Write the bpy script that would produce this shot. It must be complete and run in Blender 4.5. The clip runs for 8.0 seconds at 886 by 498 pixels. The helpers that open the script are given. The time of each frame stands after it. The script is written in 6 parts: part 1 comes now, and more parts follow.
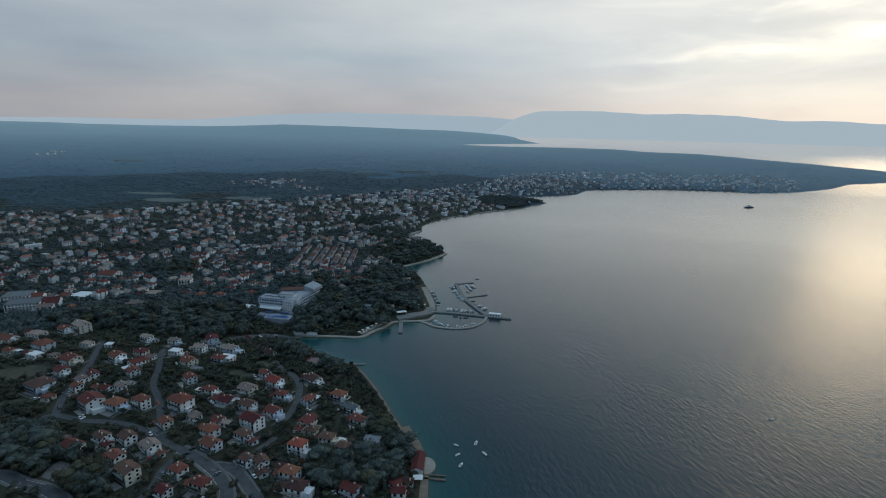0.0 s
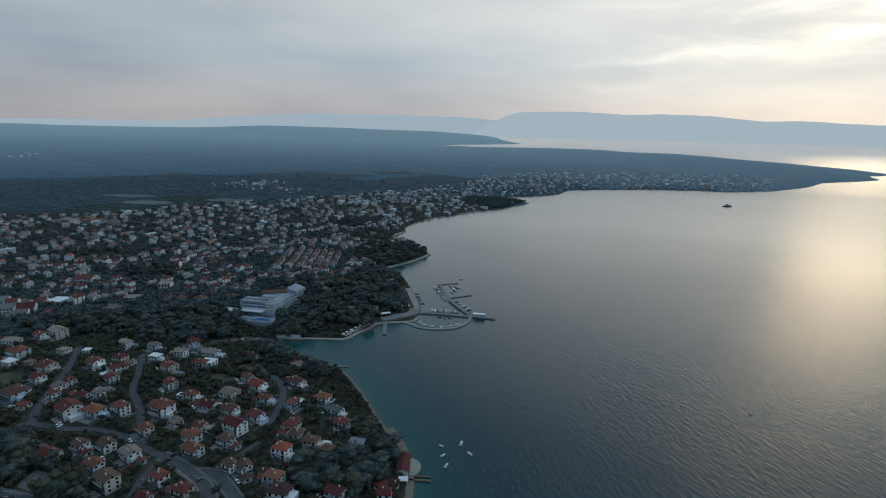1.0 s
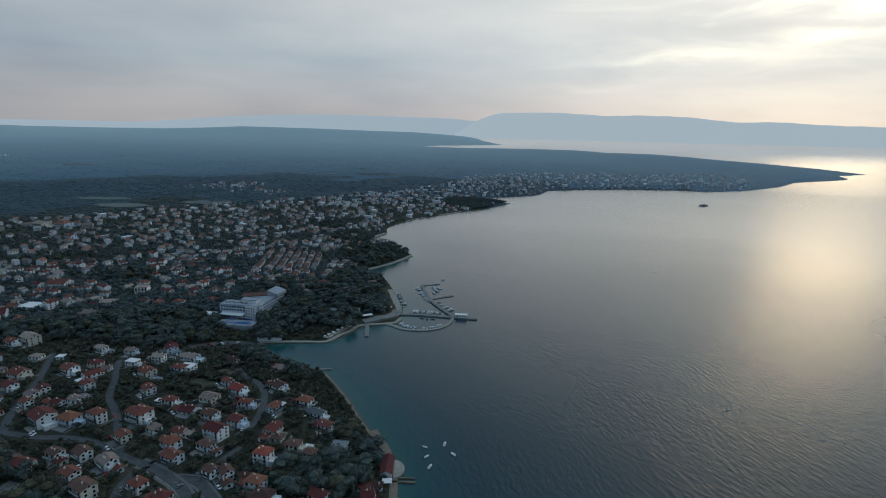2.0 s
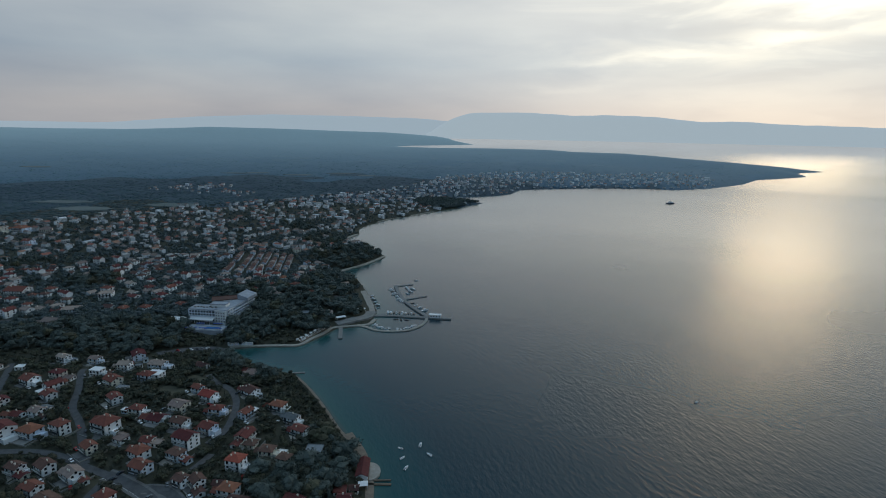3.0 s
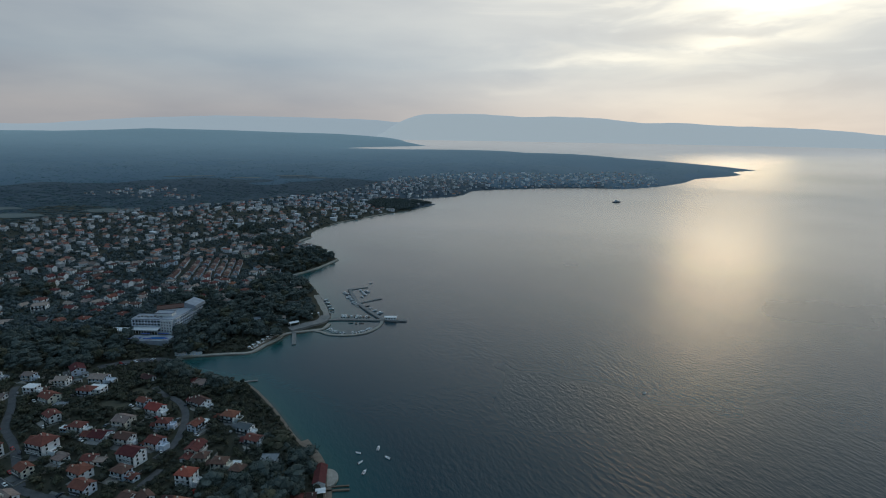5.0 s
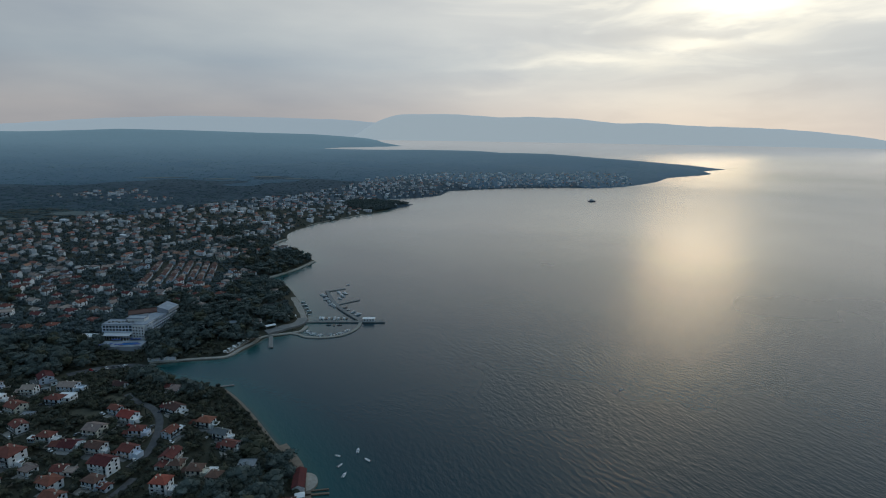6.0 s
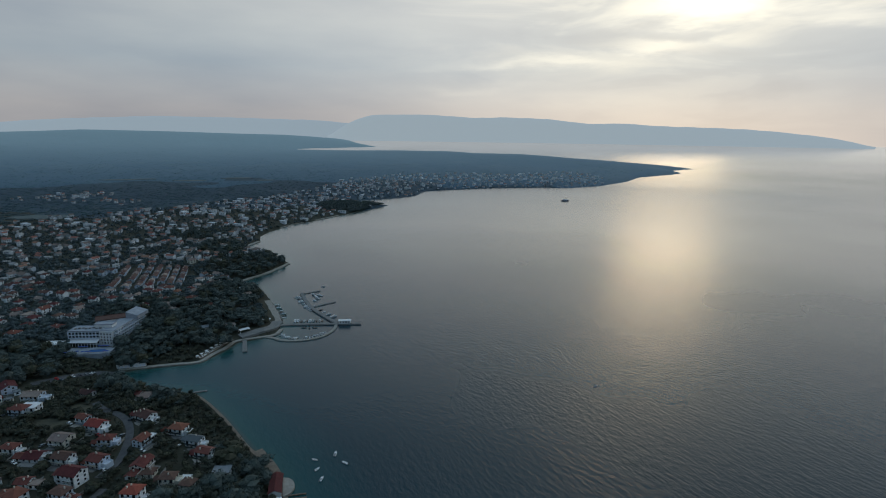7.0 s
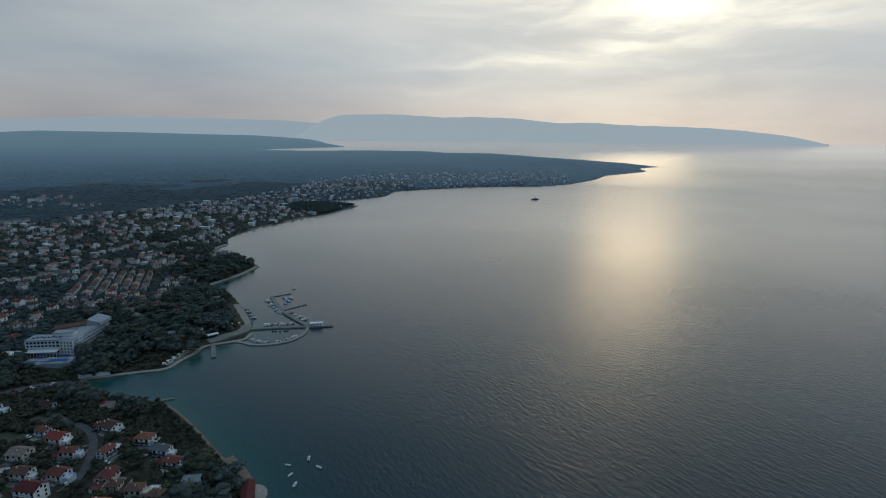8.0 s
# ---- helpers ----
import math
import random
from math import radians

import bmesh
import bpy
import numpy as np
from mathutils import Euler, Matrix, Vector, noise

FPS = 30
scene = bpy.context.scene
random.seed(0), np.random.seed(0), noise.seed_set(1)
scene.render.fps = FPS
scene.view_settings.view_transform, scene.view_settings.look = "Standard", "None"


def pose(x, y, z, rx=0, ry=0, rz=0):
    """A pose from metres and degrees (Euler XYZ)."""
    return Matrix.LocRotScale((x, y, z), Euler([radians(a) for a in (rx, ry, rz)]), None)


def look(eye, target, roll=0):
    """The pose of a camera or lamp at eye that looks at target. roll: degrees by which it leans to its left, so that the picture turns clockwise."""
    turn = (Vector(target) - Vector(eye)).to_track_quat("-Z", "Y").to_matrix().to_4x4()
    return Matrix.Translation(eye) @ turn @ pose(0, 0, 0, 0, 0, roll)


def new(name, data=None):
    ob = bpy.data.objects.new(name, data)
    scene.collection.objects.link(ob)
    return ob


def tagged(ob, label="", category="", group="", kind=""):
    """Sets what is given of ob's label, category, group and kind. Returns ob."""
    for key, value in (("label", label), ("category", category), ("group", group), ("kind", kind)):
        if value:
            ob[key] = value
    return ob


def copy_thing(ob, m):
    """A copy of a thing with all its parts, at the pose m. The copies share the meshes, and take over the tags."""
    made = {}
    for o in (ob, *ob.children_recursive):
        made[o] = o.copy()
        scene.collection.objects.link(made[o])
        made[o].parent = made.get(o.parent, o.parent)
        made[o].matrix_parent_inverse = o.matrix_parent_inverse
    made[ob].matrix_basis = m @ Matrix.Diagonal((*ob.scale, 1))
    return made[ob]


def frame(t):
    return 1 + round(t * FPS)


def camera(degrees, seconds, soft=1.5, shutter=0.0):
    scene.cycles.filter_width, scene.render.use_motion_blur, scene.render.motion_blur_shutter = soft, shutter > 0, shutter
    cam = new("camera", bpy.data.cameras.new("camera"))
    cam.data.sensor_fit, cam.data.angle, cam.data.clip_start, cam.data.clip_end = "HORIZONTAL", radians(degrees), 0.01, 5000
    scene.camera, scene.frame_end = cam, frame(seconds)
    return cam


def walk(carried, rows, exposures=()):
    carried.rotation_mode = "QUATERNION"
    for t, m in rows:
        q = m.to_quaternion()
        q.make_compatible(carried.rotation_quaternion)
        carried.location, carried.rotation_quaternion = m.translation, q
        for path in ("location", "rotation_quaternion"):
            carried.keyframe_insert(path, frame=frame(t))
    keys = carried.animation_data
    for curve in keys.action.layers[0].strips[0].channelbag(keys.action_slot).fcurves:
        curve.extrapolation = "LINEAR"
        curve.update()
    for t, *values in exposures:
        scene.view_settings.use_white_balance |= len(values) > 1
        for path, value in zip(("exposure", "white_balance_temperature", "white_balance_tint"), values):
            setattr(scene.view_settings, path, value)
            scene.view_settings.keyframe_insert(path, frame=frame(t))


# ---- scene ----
cam = camera(79.8, 8.0, 1.0)
PATH = [
    (0, (36.37, -1.05, 211.17), (36.3622, 0.901, 210.7301), 1.29),
    (0.5, (36.51, -1.05, 211.31), (36.5352, 0.9013, 210.8722), 1.28),
    (1, (36.64, -1.24, 211.37), (36.693, 0.7111, 210.9337), 1.18),
    (1.5, (36.48, -1.62, 211.47), (36.5609, 0.3309, 211.037), 1.18),
    (3, (36.21, -1.77, 211.94), (36.4344, 0.1703, 211.51), 1.0),
    (3.5, (36.35, -2.02, 212.13), (36.6178, -0.0848, 211.7017), 0.93),
    (4, (36.41, -2.65, 212.43), (36.7195, -0.7207, 212.0034), 0.94),
    (4.5, (36.32, -2.97, 212.63), (36.6737, -1.0479, 212.2051), 0.91),
    (6, (35.89, -3.15, 212.99), (36.3674, -1.2541, 212.5687), 0.82),
    (6.5, (35.72, -3.3, 213.13), (36.243, -1.416, 212.7093), 0.74),
    (7, (35.48, -3.66, 213.3), (36.0471, -1.7883, 212.8815), 0.76),
    (7.5, (35.51, -3.74, 213.4), (36.1243, -1.8833, 212.9812), 0.67),
    (8, (35.69, -3.41, 213.48), (36.3576, -1.5718, 213.0614), 0.51),
]
walk(cam, [(t, look(eye, target, roll)) for t, eye, target, roll in PATH], [(0, 0.27), (4, 0.13), (8, -0.02)])


# ---- world, sun ----
SUN_WAY = Vector((0.610, 0.740, 0.284)).normalized()
SUN_ELEVATION = math.asin(SUN_WAY.z)
SUN_AZIMUTH = math.atan2(SUN_WAY.x, SUN_WAY.y)


def node(tree, kind, **sets):
    """Add a node; keyword values go to its properties or, by socket name with spaces as underscores, to its inputs."""
    n = tree.nodes.new(kind)
    for key, value in sets.items():
        sock = n.inputs.get(key.replace("_", " "))
        if sock is not None and not key.islower():
            sock.default_value = value
        else:
            setattr(n, key, value)
    return n


def link(tree, a, b):
    tree.links.new(a, b)


def math_node(tree, op, a, b=None, clamp=False):
    n = tree.nodes.new("ShaderNodeMath")
    n.operation, n.use_clamp = op, clamp
    for i, v in enumerate((a, b)):
        if v is None:
            continue
        if isinstance(v, (int, float)):
            n.inputs[i].default_value = v
        else:
            tree.links.new(v, n.inputs[i])
    return n.outputs[0]


def ramp(tree, fac, *stops):
    n = tree.nodes.new("ShaderNodeValToRGB")
    e = n.color_ramp.elements
    while len(e) < len(stops):
        e.new(0.5)
    for el, (p, c) in zip(e, stops):
        el.position = p
        el.color = (*c, 1) if len(c) == 3 else c
    tree.links.new(fac, n.inputs[0])
    return n.outputs[0]


def mix(tree, fac, a, b, mode="MIX"):
    n = tree.nodes.new("ShaderNodeMix")
    n.data_type, n.blend_type = "RGBA", mode
    for sock, v in ((n.inputs[0], fac), (n.inputs[6], a), (n.inputs[7], b)):
        if isinstance(v, (int, float)):
            sock.default_value = v
        elif isinstance(v, tuple):
            sock.default_value = (*v, 1) if len(v) == 3 else v
        else:
            tree.links.new(v, sock)
    return n.outputs[2]


def make_world():
    w = bpy.data.worlds.new("evening_sky")
    scene.world = w
    w.use_nodes = True
    t = w.node_tree
    t.nodes.clear()
    sky = t.nodes.new("ShaderNodeTexSky")
    sky.sky_type, sky.sun_disc = "NISHITA", False
    sky.sun_elevation, sky.sun_rotation = SUN_ELEVATION, SUN_AZIMUTH
    sky.air_density, sky.dust_density, sky.ozone_density = 1.0, 1.0, 2.0
    co = t.nodes.new("ShaderNodeTexCoord").outputs["Generated"]
    sep = t.nodes.new("ShaderNodeSeparateXYZ")
    link(t, co, sep.inputs[0])
    up = sep.outputs[2]
    # closeness to the veiled sun
    dot = t.nodes.new("ShaderNodeVectorMath")
    dot.operation = "DOT_PRODUCT"
    link(t, co, dot.inputs[0])
    dot.inputs[1].default_value = SUN_WAY
    near_sun = dot.outputs["Value"]
    # the cloud sheet: rosy grey low down, blue-grey above, paler higher, blue overhead
    # out of view: dark band deepens near water, bright zenith added to light the land
    veil = ramp(t, math_node(t, "MAXIMUM", up, 0.0),
                (0.0, (0.415, 0.412, 0.43)), (0.04, (0.42, 0.418, 0.438)), (0.115, (0.37, 0.43, 0.485)), (0.19, (0.465, 0.51, 0.54)), (0.265, (0.50, 0.535, 0.555)), (0.31, (0.33, 0.40, 0.47)), (0.38, (0.20, 0.32, 0.42)), (0.55, (0.12, 0.26, 0.38)), (0.82, (0.20, 0.36, 0.52)), (1.0, (0.72, 0.90, 1.08)))
    # long flat streaks of cloud
    lay = t.nodes.new("ShaderNodeMapping")
    lay.inputs["Scale"].default_value = (2.2, 2.2, 9.5)
    link(t, co, lay.inputs["Vector"])
    big = node(t, "ShaderNodeTexNoise", Scale=1.0, Detail=5.0, Roughness=0.5)
    link(t, lay.outputs[0], big.inputs["Vector"])
    small = node(t, "ShaderNodeTexNoise", Scale=1.7, Detail=4.0, Roughness=0.52, Distortion=0.7)
    link(t, lay.outputs[0], small.inputs["Vector"])
    streak = ramp(t, big.outputs["Fac"], (0.32, (0.82, 0.845, 0.885)), (0.68, (1.14, 1.11, 1.06)))
    veil = mix(t, 1.0, veil, streak, "MULTIPLY")
    # the sky opposite the sun is the darker half
    turned = math_node(t, "DIVIDE", math_node(t, "ARCCOSINE", math_node(t, "MINIMUM", near_sun, 1.0)), math.pi)
    half = ramp(t, turned, (0.0, (1.05, 1.05, 1.05)), (0.20, (1.02, 1.02, 1.02)), (0.36, (0.89, 0.895, 0.905)), (0.62, (0.58, 0.64, 0.71)), (1.0, (0.46, 0.51, 0.59)))
    veil = mix(t, 1.0, veil, half, "MULTIPLY")
    # warm glow through the cloud, broken into brighter gaps close to the sun
    away = math_node(t, "MULTIPLY", math_node(t, "ARCCOSINE", math_node(t, "MINIMUM", near_sun, 1.0)), 1.25)
    wide = ramp(t, away, (0.0, (1.1, 1.07, 0.97)), (0.045, (0.42, 0.40, 0.34)), (0.10, (0.33, 0.285, 0.195)), (0.20, (0.26, 0.222, 0.150)), (0.45, (0.17, 0.142, 0.105)), (0.98, (0, 0, 0)))
    # above the view the glow is multiplied, added to brighten the near water
    unseen_glow = ramp(t, math_node(t, "MAXIMUM", up, 0.0), (0.26, (1, 1, 1)), (0.34, (2.4, 2.4, 2.5)), (0.42, (2.3, 2.4, 2.7)), (0.75, (3.0, 3.5, 4.2)))
    wide = mix(t, 1.0, wide, unseen_glow, "MULTIPLY")
    reach = ramp(t, away, (0.0, (0.50, 0.45, 0.32)), (0.14, (0.36, 0.30, 0.17)), (0.30, (0.22, 0.175, 0.095)), (0.50, (0.09, 0.07, 0.035)), (0.85, (0, 0, 0)))
    gaps = ramp(t, small.outputs["Fac"], (0.46, (0, 0, 0)), (0.55, (0.5, 0.5, 0.5)), (0.68, (1.2, 1.2, 1.2)))
    # the low haze bank hides the gaps; above it stand a few long bright ones
    gaps = mix(t, 1.0, gaps, ramp(t, math_node(t, "MAXIMUM", up, 0.0), (0.08, (0.12, 0.12, 0.12)), (0.15, (0.7, 0.7, 0.7)), (0.22, (1, 1, 1))), "MULTIPLY")
    ragged = node(t, "ShaderNodeTexNoise", Scale=2.6, Detail=5.0, Roughness=0.55)
    link(t, lay.outputs[0], ragged.inputs["Vector"])
    wander = math_node(t, "SUBTRACT", ragged.outputs["Fac"], 0.5)
    side = math_node(t, "ADD", math_node(t, "ARCTAN2", sep.outputs[0], sep.outputs[1]), math_node(t, "MULTIPLY", wander, 0.22))
    rise = math_node(t, "ADD", up, math_node(t, "MULTIPLY", wander, 0.075))
    rifts = 0.0
    for turn, height, half_turn, half_height, slope, force in ((27, 0.122, 9.0, 0.0085, 0.03, 0.42), (38, 0.150, 5.0, 0.012, 0.02, 0.85), (42, 0.196, 6.5, 0.017, 0.0, 1.0), (52, 0.172, 5.0, 0.014, -0.05, 0.5), (20, 0.082, 9.0, 0.010, 0.05, 0.13), (33, 0.066, 12.0, 0.012, 0.0, 0.10)):
        u = math_node(t, "SUBTRACT", side, radians(turn))
        v = math_node(t, "SUBTRACT", math_node(t, "SUBTRACT", rise, height), math_node(t, "MULTIPLY", u, slope))
        u, v = math_node(t, "DIVIDE", u, radians(half_turn)), math_node(t, "DIVIDE", v, half_height)
        q = math_node(t, "ADD", math_node(t, "MULTIPLY", u, u), math_node(t, "MULTIPLY", v, v))
        rifts = math_node(t, "ADD", math_node(t, "MULTIPLY", math_node(t, "POWER", math.e, math_node(t, "MULTIPLY", q, -1.0)), force), rifts)
    rifts = mix(t, 1.0, ramp(t, rifts, (0.0, (0, 0, 0)), (1.0, (1, 1, 1))), (0.50, 0.44, 0.30), "MULTIPLY")
    banks = ramp(t, small.outputs["Fac"], (0.36, (0.84, 0.85, 0.88)), (0.50, (1, 1, 1)))
    by_sun = ramp(t, away, (0.0, (1, 1, 1)), (0.25, (0.8, 0.8, 0.8)), (0.60, (0.12, 0.12, 0.12)))
    clouds = mix(t, 1.0, mix(t, by_sun, veil, mix(t, 1.0, veil, banks, "MULTIPLY")), mix(t, 1.0, wide, mix(t, 1.0, mix(t, 1.0, reach, gaps, "MULTIPLY"), rifts, "ADD"), "ADD"), "ADD")
    blue = mix(t, 1.0, sky.outputs[0], (0.05, 0.05, 0.05), "MULTIPLY")
    total = mix(t, 0.92, blue, clouds)
    bg = t.nodes.new("ShaderNodeBackground")
    bg.inputs["Strength"].default_value = 1.0
    link(t, total, bg.inputs["Color"])
    out = t.nodes.new("ShaderNodeOutputWorld")
    link(t, bg.outputs[0], out.inputs[0])


make_world()
sun = new("sun", bpy.data.lights.new("sun", "SUN"))
sun.data.energy, sun.data.angle, sun.data.color = 0.052, radians(10), (1.0, 0.70, 0.36)
sun.matrix_world = look((0, 0, 900), Vector((0, 0, 900)) - SUN_WAY)


# ---- plan of the coast ----
EYE_X, EYE_Y = 36.4, -2.6
NEAR_SHORE = [(-1200, -4900), (-340, -2600), (-80, -900), (7, -250), (22, -40), (30, 95), (33, 200), (27, 270), (27, 287), (24, 307), (20, 319), (13, 336), (6, 347),
              (-6, 374), (-18, 401), (-34, 426), (-43, 445), (-59, 451), (-83, 465), (-107, 484), (-119, 507)]
HOTEL_SHORE = [(-93, 509), (-49, 509), (-35, 525), (-16, 555), (8, 560), (20, 563), (24, 589), (27, 612), (13, 690), (3, 734), (-12, 780), (-35, 791),
               (3, 834), (39, 894), (24, 942), (4, 1015), (-49, 1037), (-15, 1102), (-18, 1155), (-1, 1208), (52, 1297), (111, 1351), (175, 1419)]
FAR_SHORE = [(246, 1494), (344, 1605), (272, 1687), (251, 1741), (409, 1786), (491, 1849), (555, 1985), (708, 2036), (897, 2074), (1109, 2059), (1220, 2024),
             (1395, 2085), (1645, 2225), (1806, 2360), (2054, 2407), (2131, 2429), (2178, 2557), (2341, 2571)]
# bearing and range of the shores behind the headland, then of the second cape; ranges shortened to fit the camera's
# view
BACK_SHORE = [(39.2, 3560), (34.6, 3640), (30.4, 3690), (25.6, 3870), (20.6, 3860), (17.9, 4010), (12.3, 4090), (6.5, 4140), (1.0, 4190), (3.0, 4290), (9.6, 4430), (7.5, 4640), (6.0, 5050)]
COAST = np.array(NEAR_SHORE + HOTEL_SHORE + FAR_SHORE
                 + [(EYE_X + r * math.sin(radians(a)), EYE_Y + r * math.cos(radians(a))) for a, r in BACK_SHORE] + [(-6000, 5400), (-6000, -4900)], float)


def wavy(px, py, size, seed=0.0):
    """Smooth value noise in about -1..1 made of a few turned sine waves."""
    u, v = px / size, py / size
    a = np.sin(1.7 * u + 0.9 * v + seed) + np.sin(-1.1 * u + 1.6 * v + 2.1 * seed + 1.3)
    b = np.sin(2.9 * u - 2.3 * v + 0.7 * seed) + np.sin(3.7 * v + 1.9 * u + 4.0 + seed)
    return 0.3 * a + 0.2 * b


def shore_distance(px, py):
    """Metres inland from the coast, minus at sea."""
    px, py = np.asarray(px, float), np.asarray(py, float)
    best = np.full(px.shape, 1e12)
    inside = np.zeros(px.shape, bool)
    for (ax, ay), (bx, by) in zip(COAST, np.roll(COAST, -1, 0)):
        dx, dy = bx - ax, by - ay
        s = np.clip(((px - ax) * dx + (py - ay) * dy) / (dx * dx + dy * dy), 0, 1)
        best = np.minimum(best, (px - ax - s * dx) ** 2 + (py - ay - s * dy) ** 2)
        if ay != by:
            inside ^= ((ay > py) != (by > py)) & (px < (bx - ax) * (py - ay) / (by - ay) + ax)
    return np.where(inside, 1, -1) * np.sqrt(best)


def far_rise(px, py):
    """The sheet climbs softly past 2.5 km, up to the horizon's line in the camera's view; this stands in for farther
    distance.
    """
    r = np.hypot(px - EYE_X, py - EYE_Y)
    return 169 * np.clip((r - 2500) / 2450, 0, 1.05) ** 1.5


def far_crest(px, py):
    """The long wooded hill behind the plateau, which runs down to the second cape."""
    r, a = np.hypot(px - EYE_X, py - EYE_Y), np.degrees(np.arctan2(px - EYE_X, py - EYE_Y))
    top = np.interp(a, [-42, -35.5, -34, -27, -22, -17, -11, -5.5, 0.5, 3.5, 6.4, 8.6, 9.8], [22, 20, 4, 14, 36, 60, 57, 50, 42, 30, 10, 4, 0])
    return np.where(np.abs(a) < 42, top * np.exp(-((r - 4660) / 200) ** 2), 0)


def headland_ridge(px, py, inland):
    """The low wooded back of the headland, which falls away towards its tip."""
    r, a = np.hypot(px - EYE_X, py - EYE_Y), np.degrees(np.arctan2(px - EYE_X, py - EYE_Y))
    top = np.interp(a, [5, 13, 19, 28, 34, 39.5], [0, 15, 22, 24, 15, 3])
    back = np.interp(a, [1, 12, 18, 25, 31, 39], [3950, 3880, 3800, 3650, 3480, 3300])
    return np.minimum(inland / 90, 1) * top * np.exp(-((r - back) / 230) ** 2) * (np.abs(a - 22) < 18)


def ground_height(px, py, d=None):
    px, py = np.asarray(px, float), np.asarray(py, float)
    d = shore_distance(px, py) if d is None else d
    inland = np.maximum(d, 0)
    land = 1.6 * (1 - np.exp(-inland / 6)) + 16.4 * (1 - np.exp(-np.maximum(inland - 8, 0) / 95)) + 0.008 * np.clip(inland - 200, 0, 2200)
    land += far_crest(px, py) + headland_ridge(px, py, inland)
    land += np.minimum(inland / 400, 1) * (3 * wavy(px, py, 300) + 6 * wavy(px, py, 1100, 2.0))
    sea = np.maximum(d * 0.06, -7.0)
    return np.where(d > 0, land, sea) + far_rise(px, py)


# ---- materials ----
def material(name):
    m = bpy.data.materials.new(name)
    m.use_nodes = True
    t = m.node_tree
    t.nodes.clear()
    out = t.nodes.new("ShaderNodeOutputMaterial")
    p = t.nodes.new("ShaderNodeBsdfPrincipled")
    link(t, p.outputs[0], out.inputs[0])
    return m, t, p


def place_vector(t):
    return t.nodes.new("ShaderNodeNewGeometry").outputs["Position"]


def noise_at(t, scale, detail=4.0, rough=0.55, vector=None):
    n = node(t, "ShaderNodeTexNoise", Scale=scale, Detail=detail, Roughness=rough)
    link(t, vector if vector is not None else place_vector(t), n.inputs["Vector"])
    return n.outputs["Fac"]


def bump(t, p, height, strength, distance):
    b = node(t, "ShaderNodeBump", Strength=strength, Distance=distance)
    link(t, height, b.inputs["Height"])
    link(t, b.outputs[0], p.inputs["Normal"])
    return b


def mottled(name, dark, light, scale, rough=0.9, per_object=0.0, relief=0.0, fine=8.0, per_island=0.0):
    """A matt surface between two colours, with blotches and fine grain, varied from piece to piece."""
    m, t, p = material(name)
    big, grain = noise_at(t, scale), noise_at(t, scale * fine, 3.0)
    f = math_node(t, "ADD", math_node(t, "MULTIPLY", big, 0.65), math_node(t, "MULTIPLY", grain, 0.35))
    col = ramp(t, f, (0.32, dark), (0.68, light))
    if per_object:
        info = t.nodes.new("ShaderNodeObjectInfo").outputs["Random"]
        hsv = t.nodes.new("ShaderNodeHueSaturation")
        link(t, math_node(t, "ADD", math_node(t, "MULTIPLY", info, 2 * per_object), 1.0 - per_object), hsv.inputs["Value"])
        link(t, math_node(t, "ADD", math_node(t, "MULTIPLY", info, 0.04), 0.48), hsv.inputs["Hue"])
        link(t, col, hsv.inputs["Color"])
        col = hsv.outputs[0]
    if per_island:
        info = t.nodes.new("ShaderNodeNewGeometry").outputs["Random Per Island"]
        hsv = t.nodes.new("ShaderNodeHueSaturation")
        link(t, math_node(t, "ADD", math_node(t, "MULTIPLY", info, 2 * per_island), 1.0 - per_island), hsv.inputs["Value"])
        link(t, math_node(t, "ADD", math_node(t, "MULTIPLY", info, 0.05), 0.475), hsv.inputs["Hue"])
        link(t, col, hsv.inputs["Color"])
        col = hsv.outputs[0]
    link(t, col, p.inputs["Base Color"])
    p.inputs["Roughness"].default_value = rough
    p.inputs["Specular IOR Level"].default_value = 0.2
    if relief:
        bump(t, p, grain, 0.6, relief)
    return m


